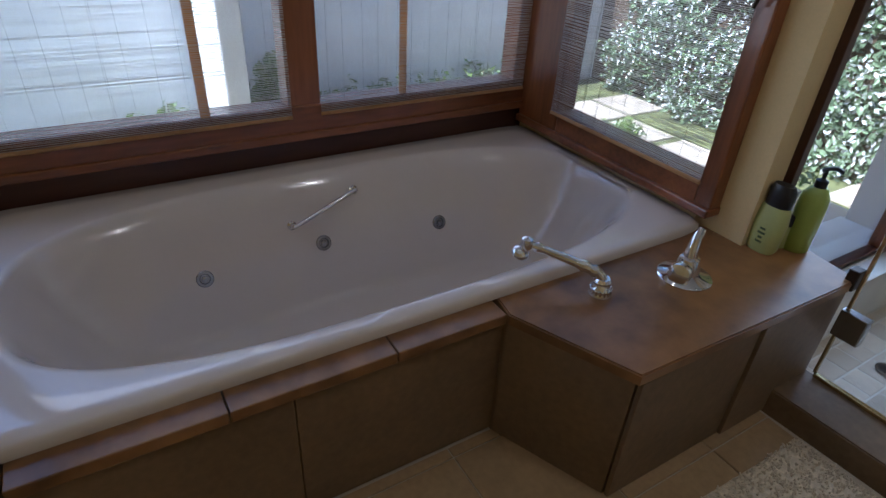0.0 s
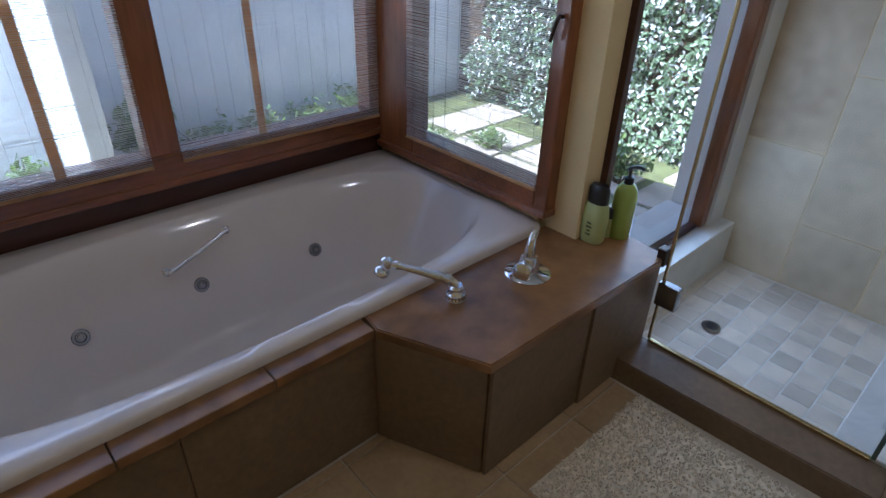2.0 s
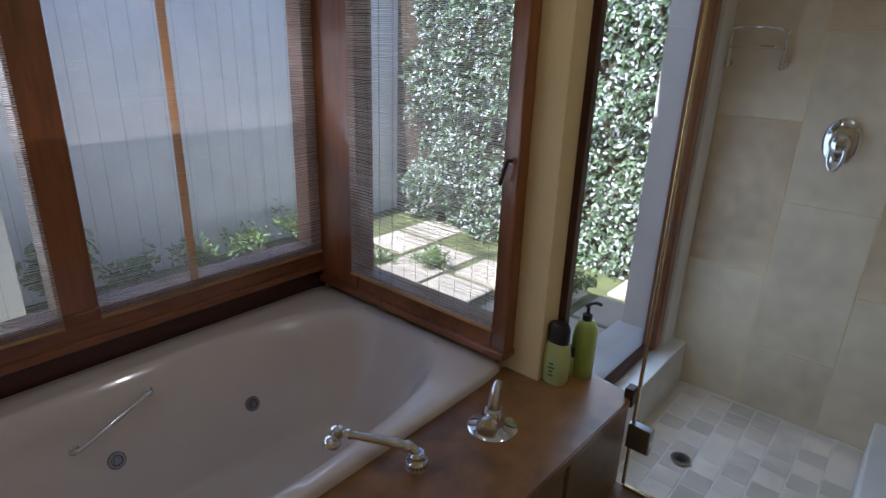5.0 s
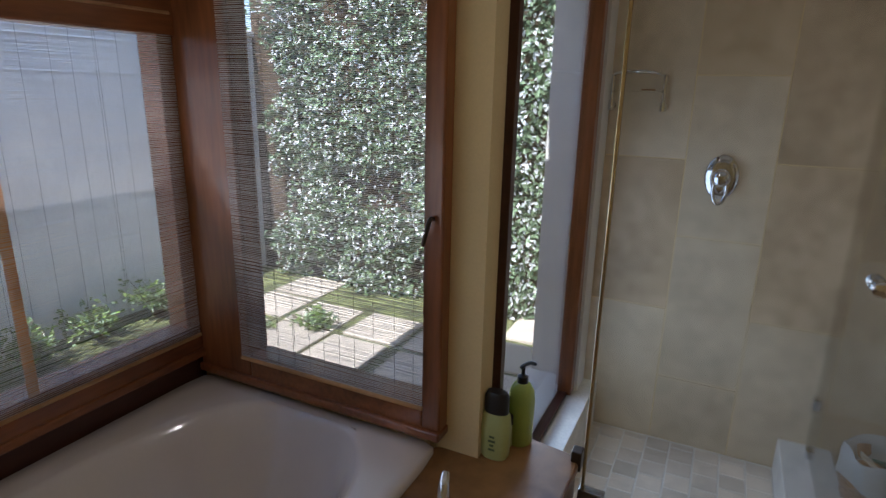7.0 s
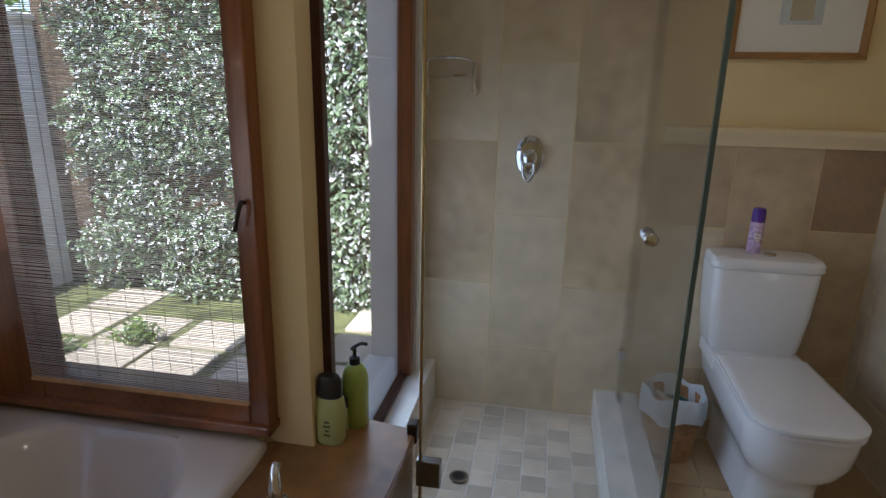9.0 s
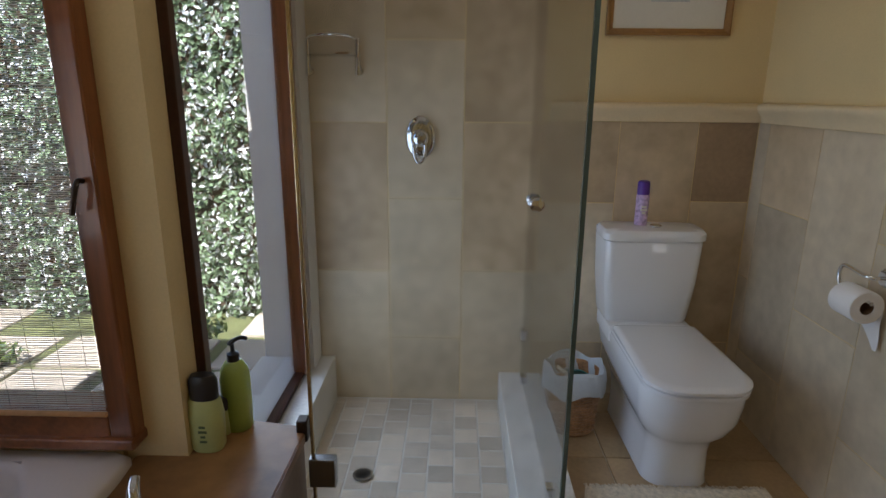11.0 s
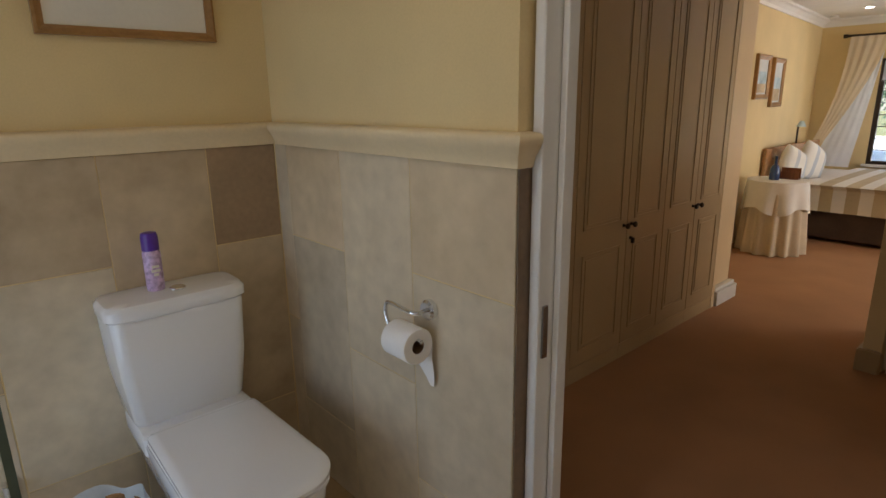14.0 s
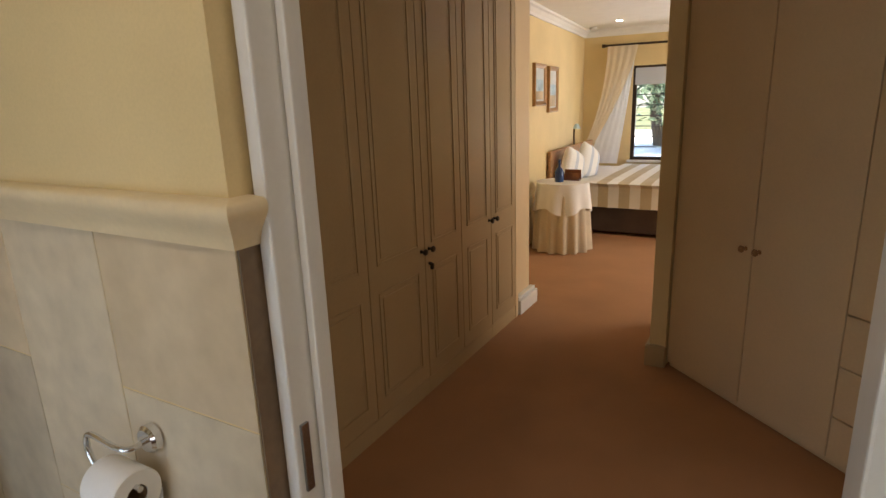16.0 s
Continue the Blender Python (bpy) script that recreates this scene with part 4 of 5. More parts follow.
cup = empty("angled_wardrobe", "pale painted wardrobe with plain doors and drawers", "wardrobe")
bm = bmesh.new()
angled_box(bm, (0.0, 0.022, 0.0), (length, 0.5, H - 0.005), 0)
from_bm("body", bm, "cupboard_pale", cup)
for a, b in ((0.0, 0.485), (0.489, 0.93)):
    bm = bmesh.new()
    angled_box(bm, (a + 0.002, 0.0, 0.03), (b, 0.02, H - 0.02))
    d = from_bm("door", bm, "cupboard_pale", cup)
    yk = b - 0.035 if a == 0.0 else a + 0.035
    knob(d, AT @ Matrix.Translation((yk, 0.0, 0.77)) @ Euler((radians(90), 0, 0)).to_matrix().to_4x4(), "wicker")
for z0, z1 in ((0.03, 0.21), (0.216, 0.42), (0.426, 0.63)):
    bm = bmesh.new()
    angled_box(bm, (0.935, 0.0, z0), (length - 0.01, 0.02, z1), 0.003)
    from_bm("drawer", bm, "cupboard_pale", cup)
bm = bmesh.new()
angled_box(bm, (0.935, 0.0, 0.636), (length - 0.01, 0.02, H - 0.02), 0.003)
from_bm("door", bm, "cupboard_pale", cup)
column = structure(prism("pier_west", [(1.78, -3.93), (1.70, -3.93), (1.55, -4.6), (1.78, -4.6)], 0.0, H, "plaster"), "cream plastered pier beside the bedroom opening")
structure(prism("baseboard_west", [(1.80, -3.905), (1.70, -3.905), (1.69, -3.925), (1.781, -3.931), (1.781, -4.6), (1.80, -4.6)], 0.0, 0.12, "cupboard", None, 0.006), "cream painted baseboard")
wall_mid = structure(boxes("wall_dressing_south", [((-1.0, -4.72, 0), (1.56, -4.6, H))], "plaster"), "cream plastered wall")
header = structure(box("wall_opening_head", (1.56, -4.72, 2.26), (3.4, -4.6, H + 0.1), "plaster"), "cream plastered wall over the opening")

# ---- bedroom ----
CB = 2.24
wall_bed_east = structure(prism("wall_bedroom_east", [(3.17, -4.601), (3.40, -4.601), (3.85, -9.0), (3.63, -9.0)], -0.1, CB + 0.05, "plaster"), "cream plastered bedroom wall")
wall_bed_south = structure(boxes("wall_bedroom_south", [((-1.0, -9.1, -0.1), (1.5, -8.9, CB)), ((2.97, -9.1, -0.1), (4.0, -8.9, CB)), ((1.5, -9.1, -0.1), (2.97, -8.9, 0.56)), ((1.5, -9.1, 1.77), (2.97, -8.9, CB))], "plaster"), "cream plastered bedroom wall with a window")
ceiling_bed = structure(box("ceiling_bedroom", (-1.0, -9.1, CB), (4.0, -4.721, CB + 0.1), "ceiling"), "white bedroom ceiling")
prof = [(0, 0), (0, -0.085), (0.02, -0.085), (0.028, -0.06), (0.06, -0.03), (0.085, -0.02), (0.085, 0)]
bm = bmesh.new()
add_rings(bm, [[(-1.0, -8.9 + o, CB + z) for o, z in prof], [(3.6, -8.9 + o, CB + z) for o, z in prof]])
add_rings(bm, [[(3.185 - o, -4.72, CB + z) for o, z in prof], [(3.63 - o, -8.95, CB + z) for o, z in prof]])
structure(from_bm("cornice", bm, "ceiling"), "white plaster ceiling cornice")


def east_x(y):
    """Inner face of the bedroom's east wall."""
    return 3.17 + (3.63 - 3.17) * (-4.601 - y) / (9.0 - 4.601)


def bedroom_window():
    w = structure(new("window_bedroom"), "dark steel framed bedroom window with burglar bars")
    bm = bmesh.new()
    y0, y1 = -8.96, -8.91
    for lo, hi in (((2.92, y0, 0.56), (2.97, y1, 1.77)), ((1.5, y0, 0.56), (1.55, y1, 1.77)), ((1.55, y0, 0.56), (2.92, y1, 0.60)), ((1.55, y0, 1.73), (2.92, y1, 1.77)), ((2.20, y0, 0.60), (2.24, y1, 1.73))):
        add_box(bm, lo, hi, 0.004)
    from_bm("frame", bm, "dark_metal", w)
    bm = bmesh.new()
    for k in range(6):
        z = 0.73 + 0.135 * k
        add_tube(bm, [(1.55, -8.915, z), (2.92, -8.915, z)], 0.006, 6)
    from_bm("bar", bm, "dark_metal", w)
    p = box("pane", (1.55, -8.94, 0.60), (2.92, -8.935, 1.73), "glass", w)
    p.visible_shadow = False
    box("roller_blind", (1.53, -8.905, 1.53), (2.94, -8.90, 1.74), "frosted", w)
    box("sill", (1.45, -8.90, 0.53), (3.0, -8.84, 0.56), "white_paint", w, 0.004)


bedroom_window()


def curtain():
    c = empty("curtain", "cream lined curtain tied aside below a dark rod", "curtain")
    bm = bmesh.new()
    add_tube(bm, [(1.3, -8.80, 2.03), (3.33, -8.80, 2.03)], 0.014, 10)
    add_tube(bm, [(3.32, -8.80, 2.03), (3.36, -8.80, 2.03)], 0.022, 10)
    from_bm("rod", bm, "dark_metal", c)
    for name, mat, top0, top1, low0, low1, zl, y, pa, pb in (("lining", "sheer", 2.93, 3.10, 3.06, 3.46, 0.54, -8.835, 1.0, 1.4), ("drape", "curtain", 2.90, 3.28, 3.44, 3.53, 0.58, -8.775, 1.35, 2.6)):
        verts, nu, nv = [], 60, 24
        for j in range(nv + 1):
            v = j / nv
            for i in range(nu + 1):
                u = i / nu
                a = top0 + (low0 - top0) * v ** pa
                b = top1 + (low1 - top1) * v ** pb
                verts.append((a + (b - a) * u, y + 0.004 * math.sin(u * 26 + v) * (1 - 0.5 * v) + (0.46 if name == "drape" else 0.26) * v ** 1.4, 2.02 + (zl - 2.02) * v))
        faces = [(j * (nu + 1) + i, j * (nu + 1) + i + 1, (j + 1) * (nu + 1) + i + 1, (j + 1) * (nu + 1) + i) for j in range(nv) for i in range(nu)]
        mesh_object(name, verts, faces, mat, c, True)


curtain()


def bed():
    b = empty("bed", "made double bed with a beige striped cover", "bed")
    x0, x1, y0, y1 = 1.35, 3.34, -8.45, -6.80
    box("base", (x0 + 0.03, y0 + 0.03, 0.03), (x1, y1 - 0.03, 0.32), "bed_base", b, 0.02)
    box("mattress", (x0, y0, 0.322), (x1, y1, 0.53), "linen", b, 0.05)
    n = 15
    for i in range(n):
        a, c = x0 - 0.015 + (2.95 - x0) * i / n, x0 - 0.015 + (2.95 - x0) * (i + 1) / n
        bm = bmesh.new()
        pts = [(y0 - 0.02, 0.36), (y0 - 0.02, 0.50), (y0 + 0.04, 0.555), (y1 - 0.04, 0.565), (y1 + 0.02, 0.51), (y1 + 0.025, 0.30)]
        line = bend([(0, p, q) for p, q in pts], 5)
        wob = 0.006 * math.sin(i * 2.1)
        rows = [bm.verts.new((a, v.y + wob, v.z)) for v in line], [bm.verts.new((c, v.y + 0.006 * math.sin((i + 1) * 2.1), v.z)) for v in line]
        for k in range(len(line) - 1):
            bm.faces.new((rows[0][k], rows[1][k], rows[1][k + 1], rows[0][k + 1]))
        from_bm("cover_stripe", bm, "linen_stripe" if i % 2 else "linen", b, True)
    box("headboard", (3.345, y0, 0.2), (3.39, y1, 0.86), "wicker", b, 0.015)
    for leg in ((x0 + 0.1, y1 - 0.12), (x0 + 0.1, y0 + 0.12), (x1 - 0.15, y1 - 0.12), (x1 - 0.15, y0 + 0.12)):
        lathe("leg", [(0.025, -0.002), (0.03, 0.04)], "black", b, Matrix.Translation((*leg, 0)), 14)


bed()


def pillow(m, stripe):
    p = empty("pillow", "white pillow with grey stripes leaning on the headboard", "pillow", "bed pillows")
    n = 20
    bm = bmesh.new()
    grid = {}
    for s in (1, -1):
        for i in range(n + 1):
            for j in range(n + 1):
                u, v = 2 * i / n - 1, 2 * j / n - 1
                t = max(0, (1 - u ** 4) * (1 - v ** 4)) ** 0.5
                if s == -1 and (i in (0, n) or j in (0, n)):
                    grid[s, i, j] = grid[1, i, j]
                    continue
                grid[s, i, j] = bm.verts.new(m @ Vector((0.22 * u * (1 - 0.06 * v * v), s * 0.075 * t, 0.20 * v * (1 - 0.06 * u * u))))
        for i in range(n):
            for j in range(n):
                q = [grid[s, i, j], grid[s, i + 1, j], grid[s, i + 1, j + 1], grid[s, i, j + 1]]
                f = bm.faces.new(q)
                f.material_index = 1 if (i // 3) % 3 == 1 else 0
    from_bm("cushion", bm, ["linen", "frosted"], p, True, 70)
    return p


pillow(pose(3.19, -7.08, 0.655, 0, -22, 82), True)
pillow(pose(3.12, -7.42, 0.675, 0, -24, 82), True)


def round_table():
    t = empty("side_table", "round side table with a floor-length cloth", "table")
    cx, cy, n = 3.0, -6.15, 96
    bm = bmesh.new()
    rings = []
    for k in range(9):
        v = k / 8
        rings.append([(cx + (0.235 + 0.035 * v + (0.006 + 0.02 * v) * math.sin(i * 14 * math.tau / n + 0.6 * math.sin(i * 0.2))) * math.cos(i * math.tau / n), cy + (0.235 + 0.035 * v + (0.006 + 0.02 * v) * math.sin(i * 14 * math.tau / n + 0.6 * math.sin(i * 0.2))) * math.sin(i * math.tau / n), 0.635 - 0.632 * v) for i in range(n)])
    add_rings(bm, [oval(cx, cy, 0.645, 0.19, 0.19, 2, n)] + rings, True, False)
    from_bm("cloth", bm, "skirt", t, True, 60)
    bm = bmesh.new()
    rings = [[(cx + (0.246 + 0.022 * v + 0.018 * v * math.sin(i * 9 * math.tau / n)) * math.cos(i * math.tau / n), cy + (0.246 + 0.022 * v + 0.018 * v * math.sin(i * 9 * math.tau / n)) * math.sin(i * math.tau / n), 0.649 - (0.26 + 0.03 * math.sin(i * 4 * math.tau / n)) * v) for i in range(n)] for v in (0, 0.2, 0.5, 0.8, 1)]
    add_rings(bm, rings, False, False)
    from_bm("overlay", bm, "linen", t, True, 60)
    lathe("top", [(0.20, 0.645), (0.245, 0.646), (0.245, 0.650), (0.20, 0.652)], "linen", t, Matrix.Translation((cx, cy, 0)), 48)
    lathe("post", [(0.05, 0.0), (0.05, 0.64)], "wood_dark", t, Matrix.Translation((cx, cy, 0)), 14)


round_table()
bottle = empty("blue_bottle", "dark blue glass bottle on the side table", "bottle")
lathe("body", [(0.04, 0.0), (0.043, 0.01), (0.043, 0.09), (0.03, 0.12), (0.012, 0.14), (0.012, 0.2), (0.015, 0.21)], "blue_glass", bottle, Matrix.Translation((3.02, -6.1, 0.652)), 24)
tray = tagged(boxes("box_tray", [((2.86, -6.27, 0.652), (3.02, -6.2, 0.66)), ((2.86, -6.27, 0.66), (3.02, -6.262, 0.75)), ((2.86, -6.208, 0.66), (3.02, -6.2, 0.72))], "wood", None, 0.002), "small brown wooden letter box on the table", "box")
lamp = empty("reading_lamp", "small blue bedside reading lamp", "lamp")
tube("stem", bend([(3.46, -8.0, 0.0), (3.46, -8.0, 0.6), (3.46, -7.98, 1.0), (3.42, -7.93, 1.08)]), 0.01, "dark_metal", lamp)
lathe("shade", [(0.02, 0.06), (0.05, 0.0), (0.046, 0.0), (0.018, 0.055)], "paint_blue", lamp, Matrix.Translation((3.41, -7.92, 1.03)), 20)
lathe("foot", [(0.055, -0.002), (0.055, 0.015), (0.02, 0.03)], "dark_metal", lamp, Matrix.Translation((3.46, -8.0, 0)), 20)

aw = -90 + math.degrees(math.atan2(0.46, 4.4))
for y, h, w in ((-6.44, 0.40, 0.44), (-7.0, 0.47, 0.42)):
    framed_picture("landscape_painting", "framed seaside painting on the bedroom wall", pose(east_x(y) - 0.001, y, 1.545 if h < 0.45 else 1.50, 0, 0, aw), w, h, 0.045, 0.03, "gilt", "paint_sky",
                   [("image", "paint_blue", -w / 2 + 0.07, -0.06, w / 2 - 0.07, 0.05, 1), ("image", "paint_sand", -w / 2 + 0.07, -h / 2 + 0.06, w / 2 - 0.07, -0.06, 1)])
light = empty("downlight", "small round recessed ceiling spotlight", "lamp")
lathe("ring", [(0.05, 0.0), (0.05, -0.006), (0.036, -0.008)], "white_paint", light, Matrix.Translation((2.95, -7.95, CB)), 24)
lathe("bulb", [(0.034, -0.004), (0.034, -0.009), (0.01, -0.011)], "lamp_glow", light, Matrix.Translation((2.95, -7.95, CB)), 24)
light2 = empty("smoke_detector", "small white round sensor on the ceiling", "sensor")
lathe("case", [(0.045, 0.0), (0.045, -0.02), (0.03, -0.03)], "white_paint", light2, Matrix.Translation((3.4, -8.5, CB)), 24)

# ---- garden ----
G = -0.14
ground = structure(boxes("ground", [((-60, -60, G - 0.3), (60, 60, G - 0.02))], "soil"), "garden soil with patchy grass")
garden_wall = structure(boxes("garden_wall_north", [((-3.5, 3.75, G - 0.1), (4.75, 3.95, 1.88))], "garden_wall"), "pale painted garden wall in the shade")
structure(boxes("garden_wall_cap", [((-3.5, 3.72, 1.88), (4.75, 3.98, 1.93))], "garden_white", None, 0.008), "white coping on the garden wall")
# Stem colour on the whole wall paints the shade deep in the ivy.
structure(boxes("garden_wall_east", [((4.55, -3, G - 0.1), (4.75, 3.749, 2.9))], "stem"), "garden wall under climbing ivy, coloured dark for the shade between leaves")
structure(box("garden_buttress", (0.97, 2.76, G - 0.05), (1.09, 3.749, 1.9), "garden_white", None, 0.01), "white painted garden wall stub in the sun")


def add_leaf(bm, p, nrm, size, slot):
    n = Vector(nrm).normalized()
    a = n.orthogonal().normalized()
    r = Matrix.Rotation(random.uniform(0, 6.28), 3, n)
    a = r @ a
    b = n.cross(a)
    q = [p - a * size, p + b * size * 0.5 + n * size * 0.2, p + a * size, p - b * size * 0.5 + n * size * 0.2]
    vs = [bm.verts.new(v) for v in q]
    for f in ((0, 1, 2), (0, 2, 3)):
        bm.faces.new([vs[i] for i in f]).material_index = slot


random.seed(4)
bm = bmesh.new()
count = 0
while count < 30000:
    y, z = random.uniform(-0.2, 3.66), random.uniform(G, 2.95)
    dens = noise.noise(Vector((0.0, y * 2.2, z * 2.2))) + 0.5 * noise.noise(Vector((3.0, y * 6, z * 6)))
    if y > 3.45 + 0.25 * noise.noise(Vector((7, z * 3, 0))) or dens < -0.42 and random.random() < 0.8:
        continue
    x = 4.5 - 0.14 * (dens + 0.7) * random.random() - 0.03
    pick = random.random()
    slot = 0 if pick < 0.34 else 1 if pick < 0.66 else 2
    nrm = Vector((-1, random.uniform(-0.8, 0.8), random.uniform(-0.3, 1.1)))
    add_leaf(bm, Vector((x, y, z)), nrm, random.uniform(0.018, 0.036) * (0.8 if slot == 2 else 1), slot)
    count += 1
ivy = tagged(from_bm("ivy", bm, ["leaf", "leaf_light", "blossom"]), "dense dark green ivy with small white blossoms on a wall", "ivy", "", "stuff")


def bush(label, centre, radius, height, leaves, size, mats):
    b = empty("shrub", label, "shrub", "garden shrubs")
    c = Vector(centre)
    bm = bmesh.new()
    tips = []
    for i in range(14):
        a, r = random.uniform(0, 6.28), radius * random.uniform(0.2, 1)
        tip = c + Vector((r * math.cos(a), r * math.sin(a), height * random.uniform(0.5, 1)))
        mid = c + Vector((0.4 * r * math.cos(a), 0.4 * r * math.sin(a), height * 0.4))
        add_tube(bm, [c - Vector((0, 0, 0.04)), mid, tip], [0.01, 0.006, 0.002], 5)
        tips.append((mid, tip))
    from_bm("stem", bm, "stem", b)
    bm = bmesh.new()
    for i in range(leaves):
        m, t = random.choice(tips)
        p = m.lerp(t, random.uniform(0, 1.05)) + Vector([random.gauss(0, radius * 0.13) for _ in range(3)])
        p.z = max(p.z, c.z + 0.01)
        add_leaf(bm, p, (random.uniform(-1, 1), random.uniform(-1, 0.5), random.uniform(0, 1)), size * random.uniform(0.6, 1.2), random.choice((0, 0, 1)))
    tagged(from_bm("leaves", bm, mats, b), kind="stuff")


for x, y, r, h, n, s in ((1.40, 3.42, 0.22, 0.55, 320, 0.05), (0.75, 3.45, 0.22, 0.28, 200, 0.035), (1.85, 3.5, 0.25, 0.25, 260, 0.03), (2.3, 3.5, 0.25, 0.28, 260, 0.03), (2.75, 3.5, 0.25, 0.25, 260, 0.03), (3.2, 3.5, 0.25, 0.30, 260, 0.03), (3.65, 3.45, 0.22, 0.2, 200, 0.03), (3.55, 2.35, 0.2, 0.16, 240, 0.025), (3.75, 1.35, 0.22, 0.3, 300, 0.03), (3.3, 2.75, 0.2, 0.12, 200, 0.02)):
    bush("low leafy green garden shrub against the wall", (x, y, G - 0.02), r, h, n, s, ["bush_leaf", "leaf_light"])
random.seed(9)
bm = bmesh.new()
for i in range(700):
    p = Vector((random.uniform(3.3, 5.6), random.uniform(4.0, 4.9), random.uniform(1.6, 2.9)))
    add_leaf(bm, p, (random.uniform(-1, 1), -1, random.uniform(-0.2, 1)), 0.06, random.choice((0, 1)))
for i in range(9):
    add_tube(bm, [(3.4 + 0.25 * i, 4.4, G - 0.05), (3.4 + 0.25 * i, 4.4, 2.6)], [0.02, 0.006], 5)
tagged(from_bm("hedge_beyond", bm, ["bush_leaf", "leaf_light"]), "leafy shrubs rising behind the garden wall", "hedge", "", "stuff")

# trees and light ground beyond the bedroom window
structure(box("garden_gravel", (-6, -26, G - 0.025), (9, -10, G + 0.0), "garden_white"), "pale sunlit gravel beyond the bedroom")


def tree(x, y, h):
    t = empty("tree", "broad leafy garden tree with a dark trunk", "tree", "garden trees")
    bm = bmesh.new()
    base = Vector((x, y, G - 0.1))
    top = base + Vector((0.2, 0.1, h * 0.45))
    add_tube(bm, [base, base.lerp(top, 0.5) + Vector((0.08, 0, 0)), top], [0.2, 0.15, 0.11], 9)
    ends = []
    for i in range(12):
        a = i * 2.4
        e = top + Vector((math.cos(a) * random.uniform(0.8, 2.2), math.sin(a) * random.uniform(0.8, 2.0), random.uniform(-0.4, h * 0.5)))
        add_tube(bm, [top - Vector((0, 0, 0.3)), top.lerp(e, 0.5) + Vector((0, 0, 0.25)), e], [0.07, 0.04, 0.012], 6)
        ends.append(e)
    from_bm("trunk", bm, "stem", t)
    bm = bmesh.new()
    for i in range(3500):
        c = random.choice(ends)
        p = c + Vector([random.gauss(0, 0.5) for _ in range(3)])
        add_leaf(bm, p, (random.uniform(-1, 1), random.uniform(-0.3, 1), random.uniform(-0.2, 1)), random.uniform(0.07, 0.13), random.choice((0, 0, 1)))
    tagged(from_bm("crown", bm, ["leaf", "leaf_light"], t), kind="stuff")


for x, y, h in ((2.6, -17.5, 4.0), (4.2, -19, 4.6), (0.8, -18.5, 4.4)):
    tree(x, y, h)

# ---- tiles, pieces of the setting ----
random.seed(11)


def tile_mesh(name, w, h, d, mat):
    """A tile in its own xz plane that stands d proud towards -y."""
    bm = bmesh.new()
    b = min(0.0025, d * 0.4)
    back = [bm.verts.new((x, 0, z)) for x, z in ((0, 0), (w, 0), (w, h), (0, h))]
    rim = [bm.verts.new((x, -d + b, z)) for x, z in ((0, 0), (w, 0), (w, h), (0, h))]
    face = [bm.verts.new((x, -d, z)) for x, z in ((b, b), (w - b, b), (w - b, h - b), (b, h - b))]
    for a, c in ((back, rim), (rim, face)):
        for i in range(4):
            bm.faces.new((a[i], a[(i + 1) % 4], c[(i + 1) % 4], c[i]))
    bm.faces.new(face)
    bmesh.ops.recalc_face_normals(bm, faces=bm.faces)
    me = bpy.data.meshes.new(name)
    bm.to_mesh(me)
    bm.free()
    me.materials.append(M[mat])
    return me


tile_cache = {}


def put_tile(parent, m, w, h, mat="stone", d=0.0022):
    key = (round(w, 3), round(h, 3), mat, d)
    if key not in tile_cache:
        tile_cache[key] = tile_mesh("tile", key[0], key[1], d, mat)
    ob = new("tile", tile_cache[key])
    ob.parent = parent
    ob.matrix_basis = m
    return ob


def columns(parent, place, edges, joints, z0, z1, kinds):
    """Upright tiles in columns: edges along the wall, joints the first joint's height of each column."""
    g = 0.002
    for k, (a, b) in enumerate(zip(edges, edges[1:])):
        lo, hi = min(a, b), max(a, b)
        zs = [z0] + [z for z in (joints[k] + 0.65 * i for i in range(-3, 5)) if z0 + 0.02 < z < z1 - 0.02] + [z1]
        for i, (p, q) in enumerate(zip(zs, zs[1:])):
            put_tile(parent, place(lo if parent is wall_south else hi, p + g), hi - lo - 2 * g, q - p - 2 * g, kinds.get((k, i), "stone"))


EAST = lambda y, z: pose(E, y - 0.0015, z, 0, 0, -90)
columns(wall_east, EAST, [YS, 0.105, -0.219, -0.545], [0.585, 0.265, 0.59], -0.05, H - 0.002,
        {(0, 0): "stone_pale", (0, 1): "stone_tan", (0, 2): "stone_pale", (1, 0): "stone_pale", (1, 1): "stone_pale", (1, 2): "stone_pale", (2, 0): "stone_pale", (2, 1): "stone_tan", (2, 2): "stone_tan", (0, 3): "stone_tan"})
columns(wall_east, EAST, [-0.5455, -0.87, -1.195, S], [0.905, 0.585, 0.915], -0.004, 1.25, {(2, 2): "stone_dark", (0, 0): "stone_tan", (1, 1): "stone_tan", (2, 1): "stone_tan", (0, 1): "stone_pale", (1, 2): "stone_tan", (0, 2): "stone_tan"})


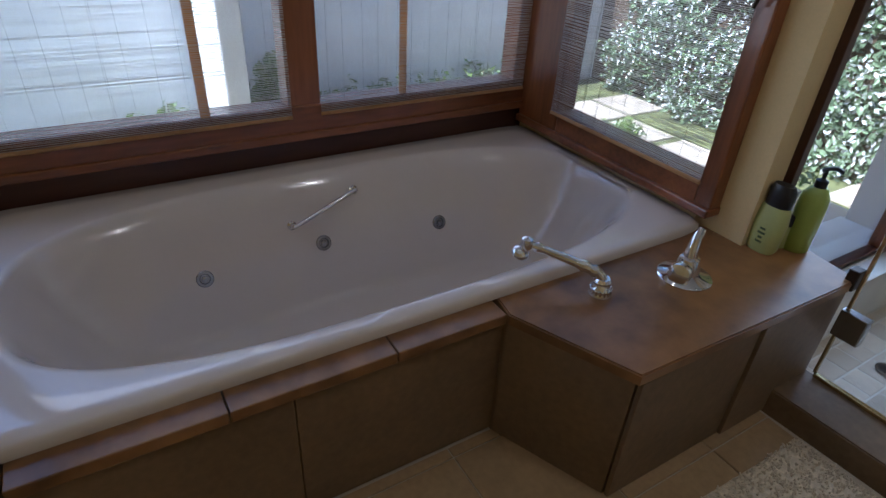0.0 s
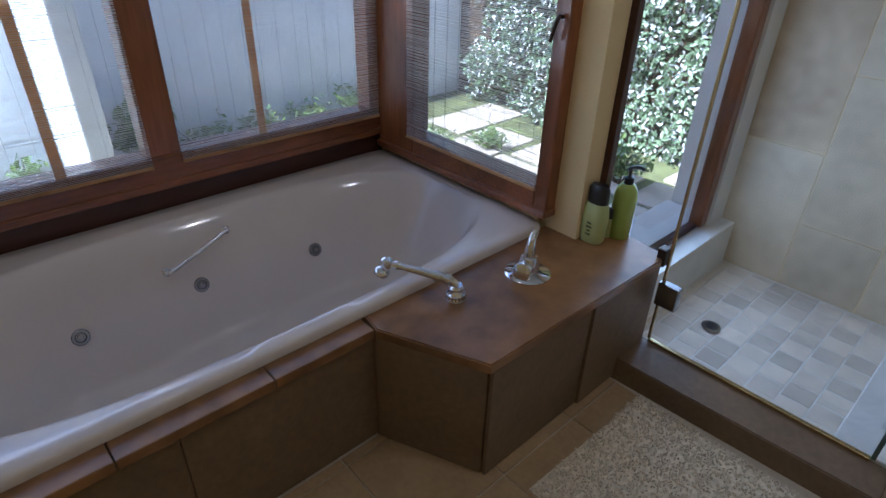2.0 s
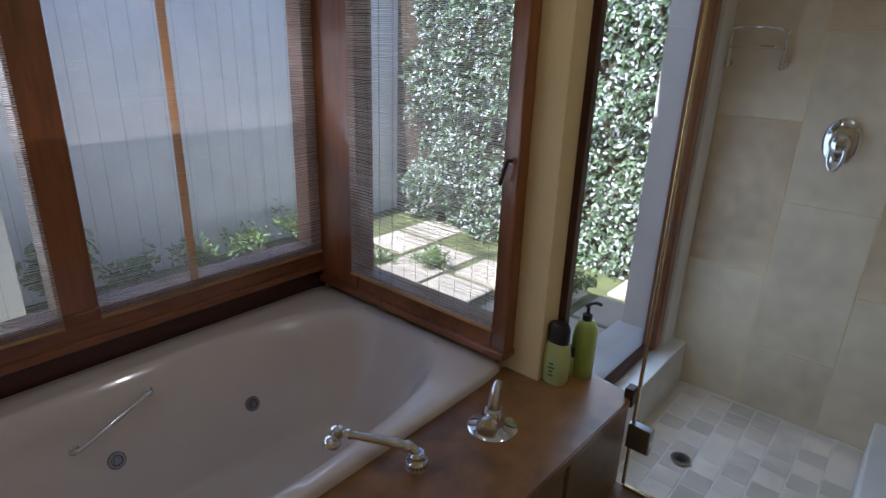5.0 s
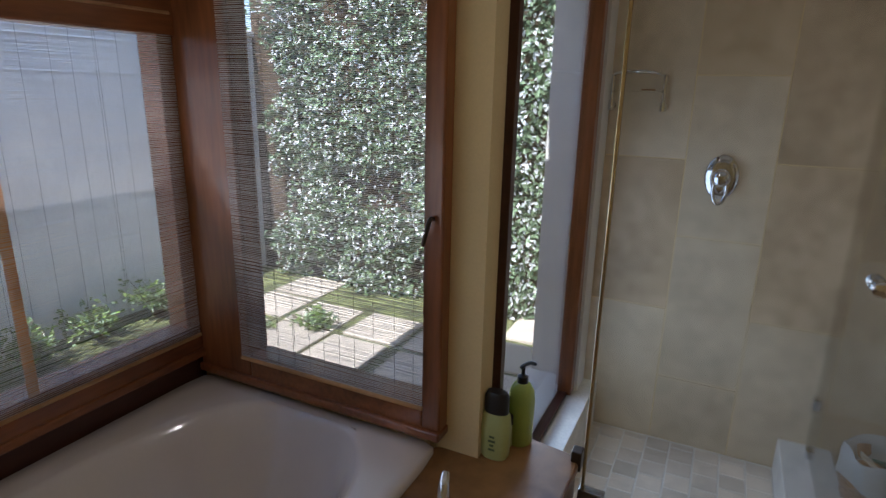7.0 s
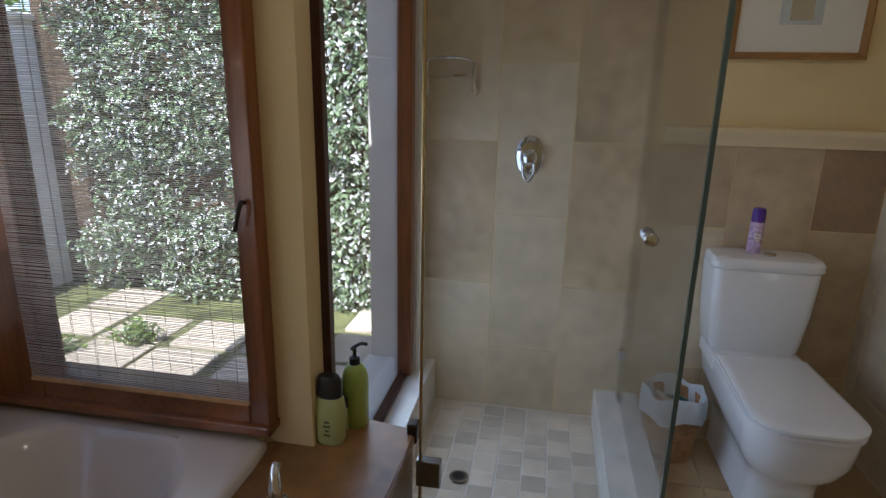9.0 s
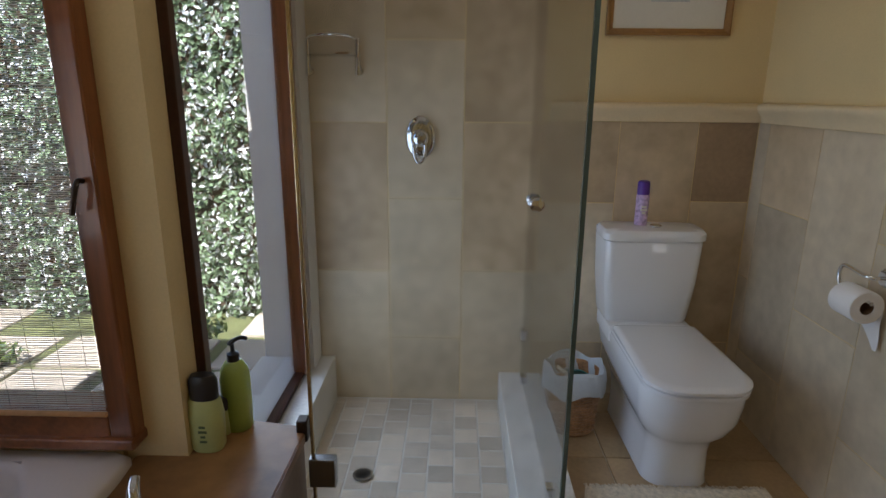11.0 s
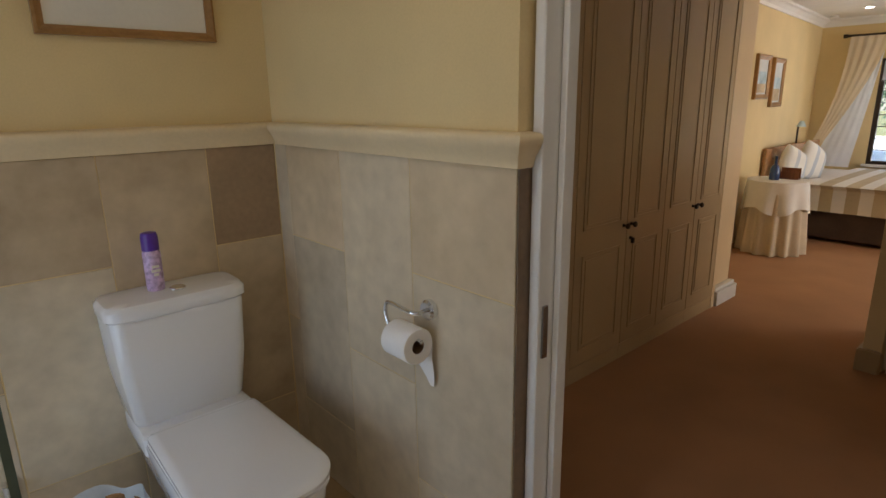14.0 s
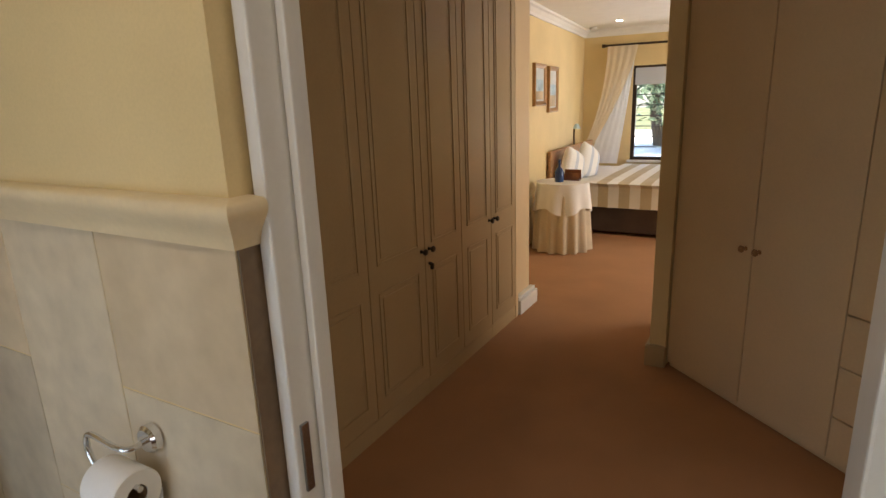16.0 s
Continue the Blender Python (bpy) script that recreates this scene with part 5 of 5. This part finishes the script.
def columns_south():
    edges, joints, g = [E - 0.009, 3.045, 2.703, 2.357, 1.982], [0.6, 0.93, 0.597, 0.935], 0.002
    for k, (a, b) in enumerate(zip(edges, edges[1:])):
        zs = [-0.004] + [z for z in (joints[k] + 0.65 * i for i in range(-3, 4)) if 0.016 < z < 1.2] + [1.25]
        for p, q in zip(zs, zs[1:]):
            # Low tiles take the paler, cooler stone: window light put into colour.
            put_tile(wall_south, pose(a - g, S, p + g, 0, 0, 180), a - b - 2 * g, q - p - 2 * g, "stone_pale" if p < 0.9 else "stone")


columns_south()


def flat_tiles(parent, x0, x1, y0, y1, z, sx, sy, mat, gap, stagger=0.0, d=0.006):
    row, y = 0, y0
    while y < y1 - 0.01:
        x = x0 - (stagger * sx if row % 2 else 0)
        h = min(sy, y1 - y)
        while x < x1 - 0.01:
            a, b = max(x, x0), min(x + sx, x1)
            if b - a > 0.015:
                put_tile(parent, pose(a + gap / 2, y + gap / 2, z, -90, 0, 0) @ pose(0, 0, 0), b - a - gap, h - gap, mat, d).matrix_basis = Matrix.Translation((a + gap / 2, y + gap / 2, z)) @ Matrix(((1, 0, 0, 0), (0, 0, 1, 0), (0, -1, 0, 0), (0, 0, 0, 1)))
            x += sx
        y += sy
        row += 1


flat_tiles(shower_floor, 2.118, E - 0.009, -0.398, YS - 0.068, -0.056, 0.102, 0.102, "mosaic", 0.005, 0.5, 0.007)
flat_tiles(floor, -0.98, 1.92, S, 0.575, -0.006, 0.33, 0.33, "floor", 0.004)
flat_tiles(floor, 1.97, E, S, -0.592, -0.006, 0.33, 0.33, "floor", 0.004)

# paving slabs outside
# Added out of view: pale ground that reflects sun onto the north wall.
structure(box("garden_path", (1.16, 1.85, G - 0.05), (2.08, 3.2, G - 0.008), "paving", None, 0.004), "unseen pale slab added to bounce sunlight onto the garden wall")
paving = structure(box("paving", (2.1, 0.71, G - 0.05), (4.5, 3.3, G - 0.012), "soil"), "bed of soil under garden paving")
for i in range(5):
    for j in range(5):
        a, c = 2.2 + 0.46 * i + random.uniform(-0.02, 0.02), 0.75 + 0.5 * j + random.uniform(-0.02, 0.02)
        if random.random() < 0.85:
            box("slab", (a, c, G - 0.02), (a + 0.40, c + 0.43, G + random.uniform(0, 0.012)), "paving", paving, 0.008)
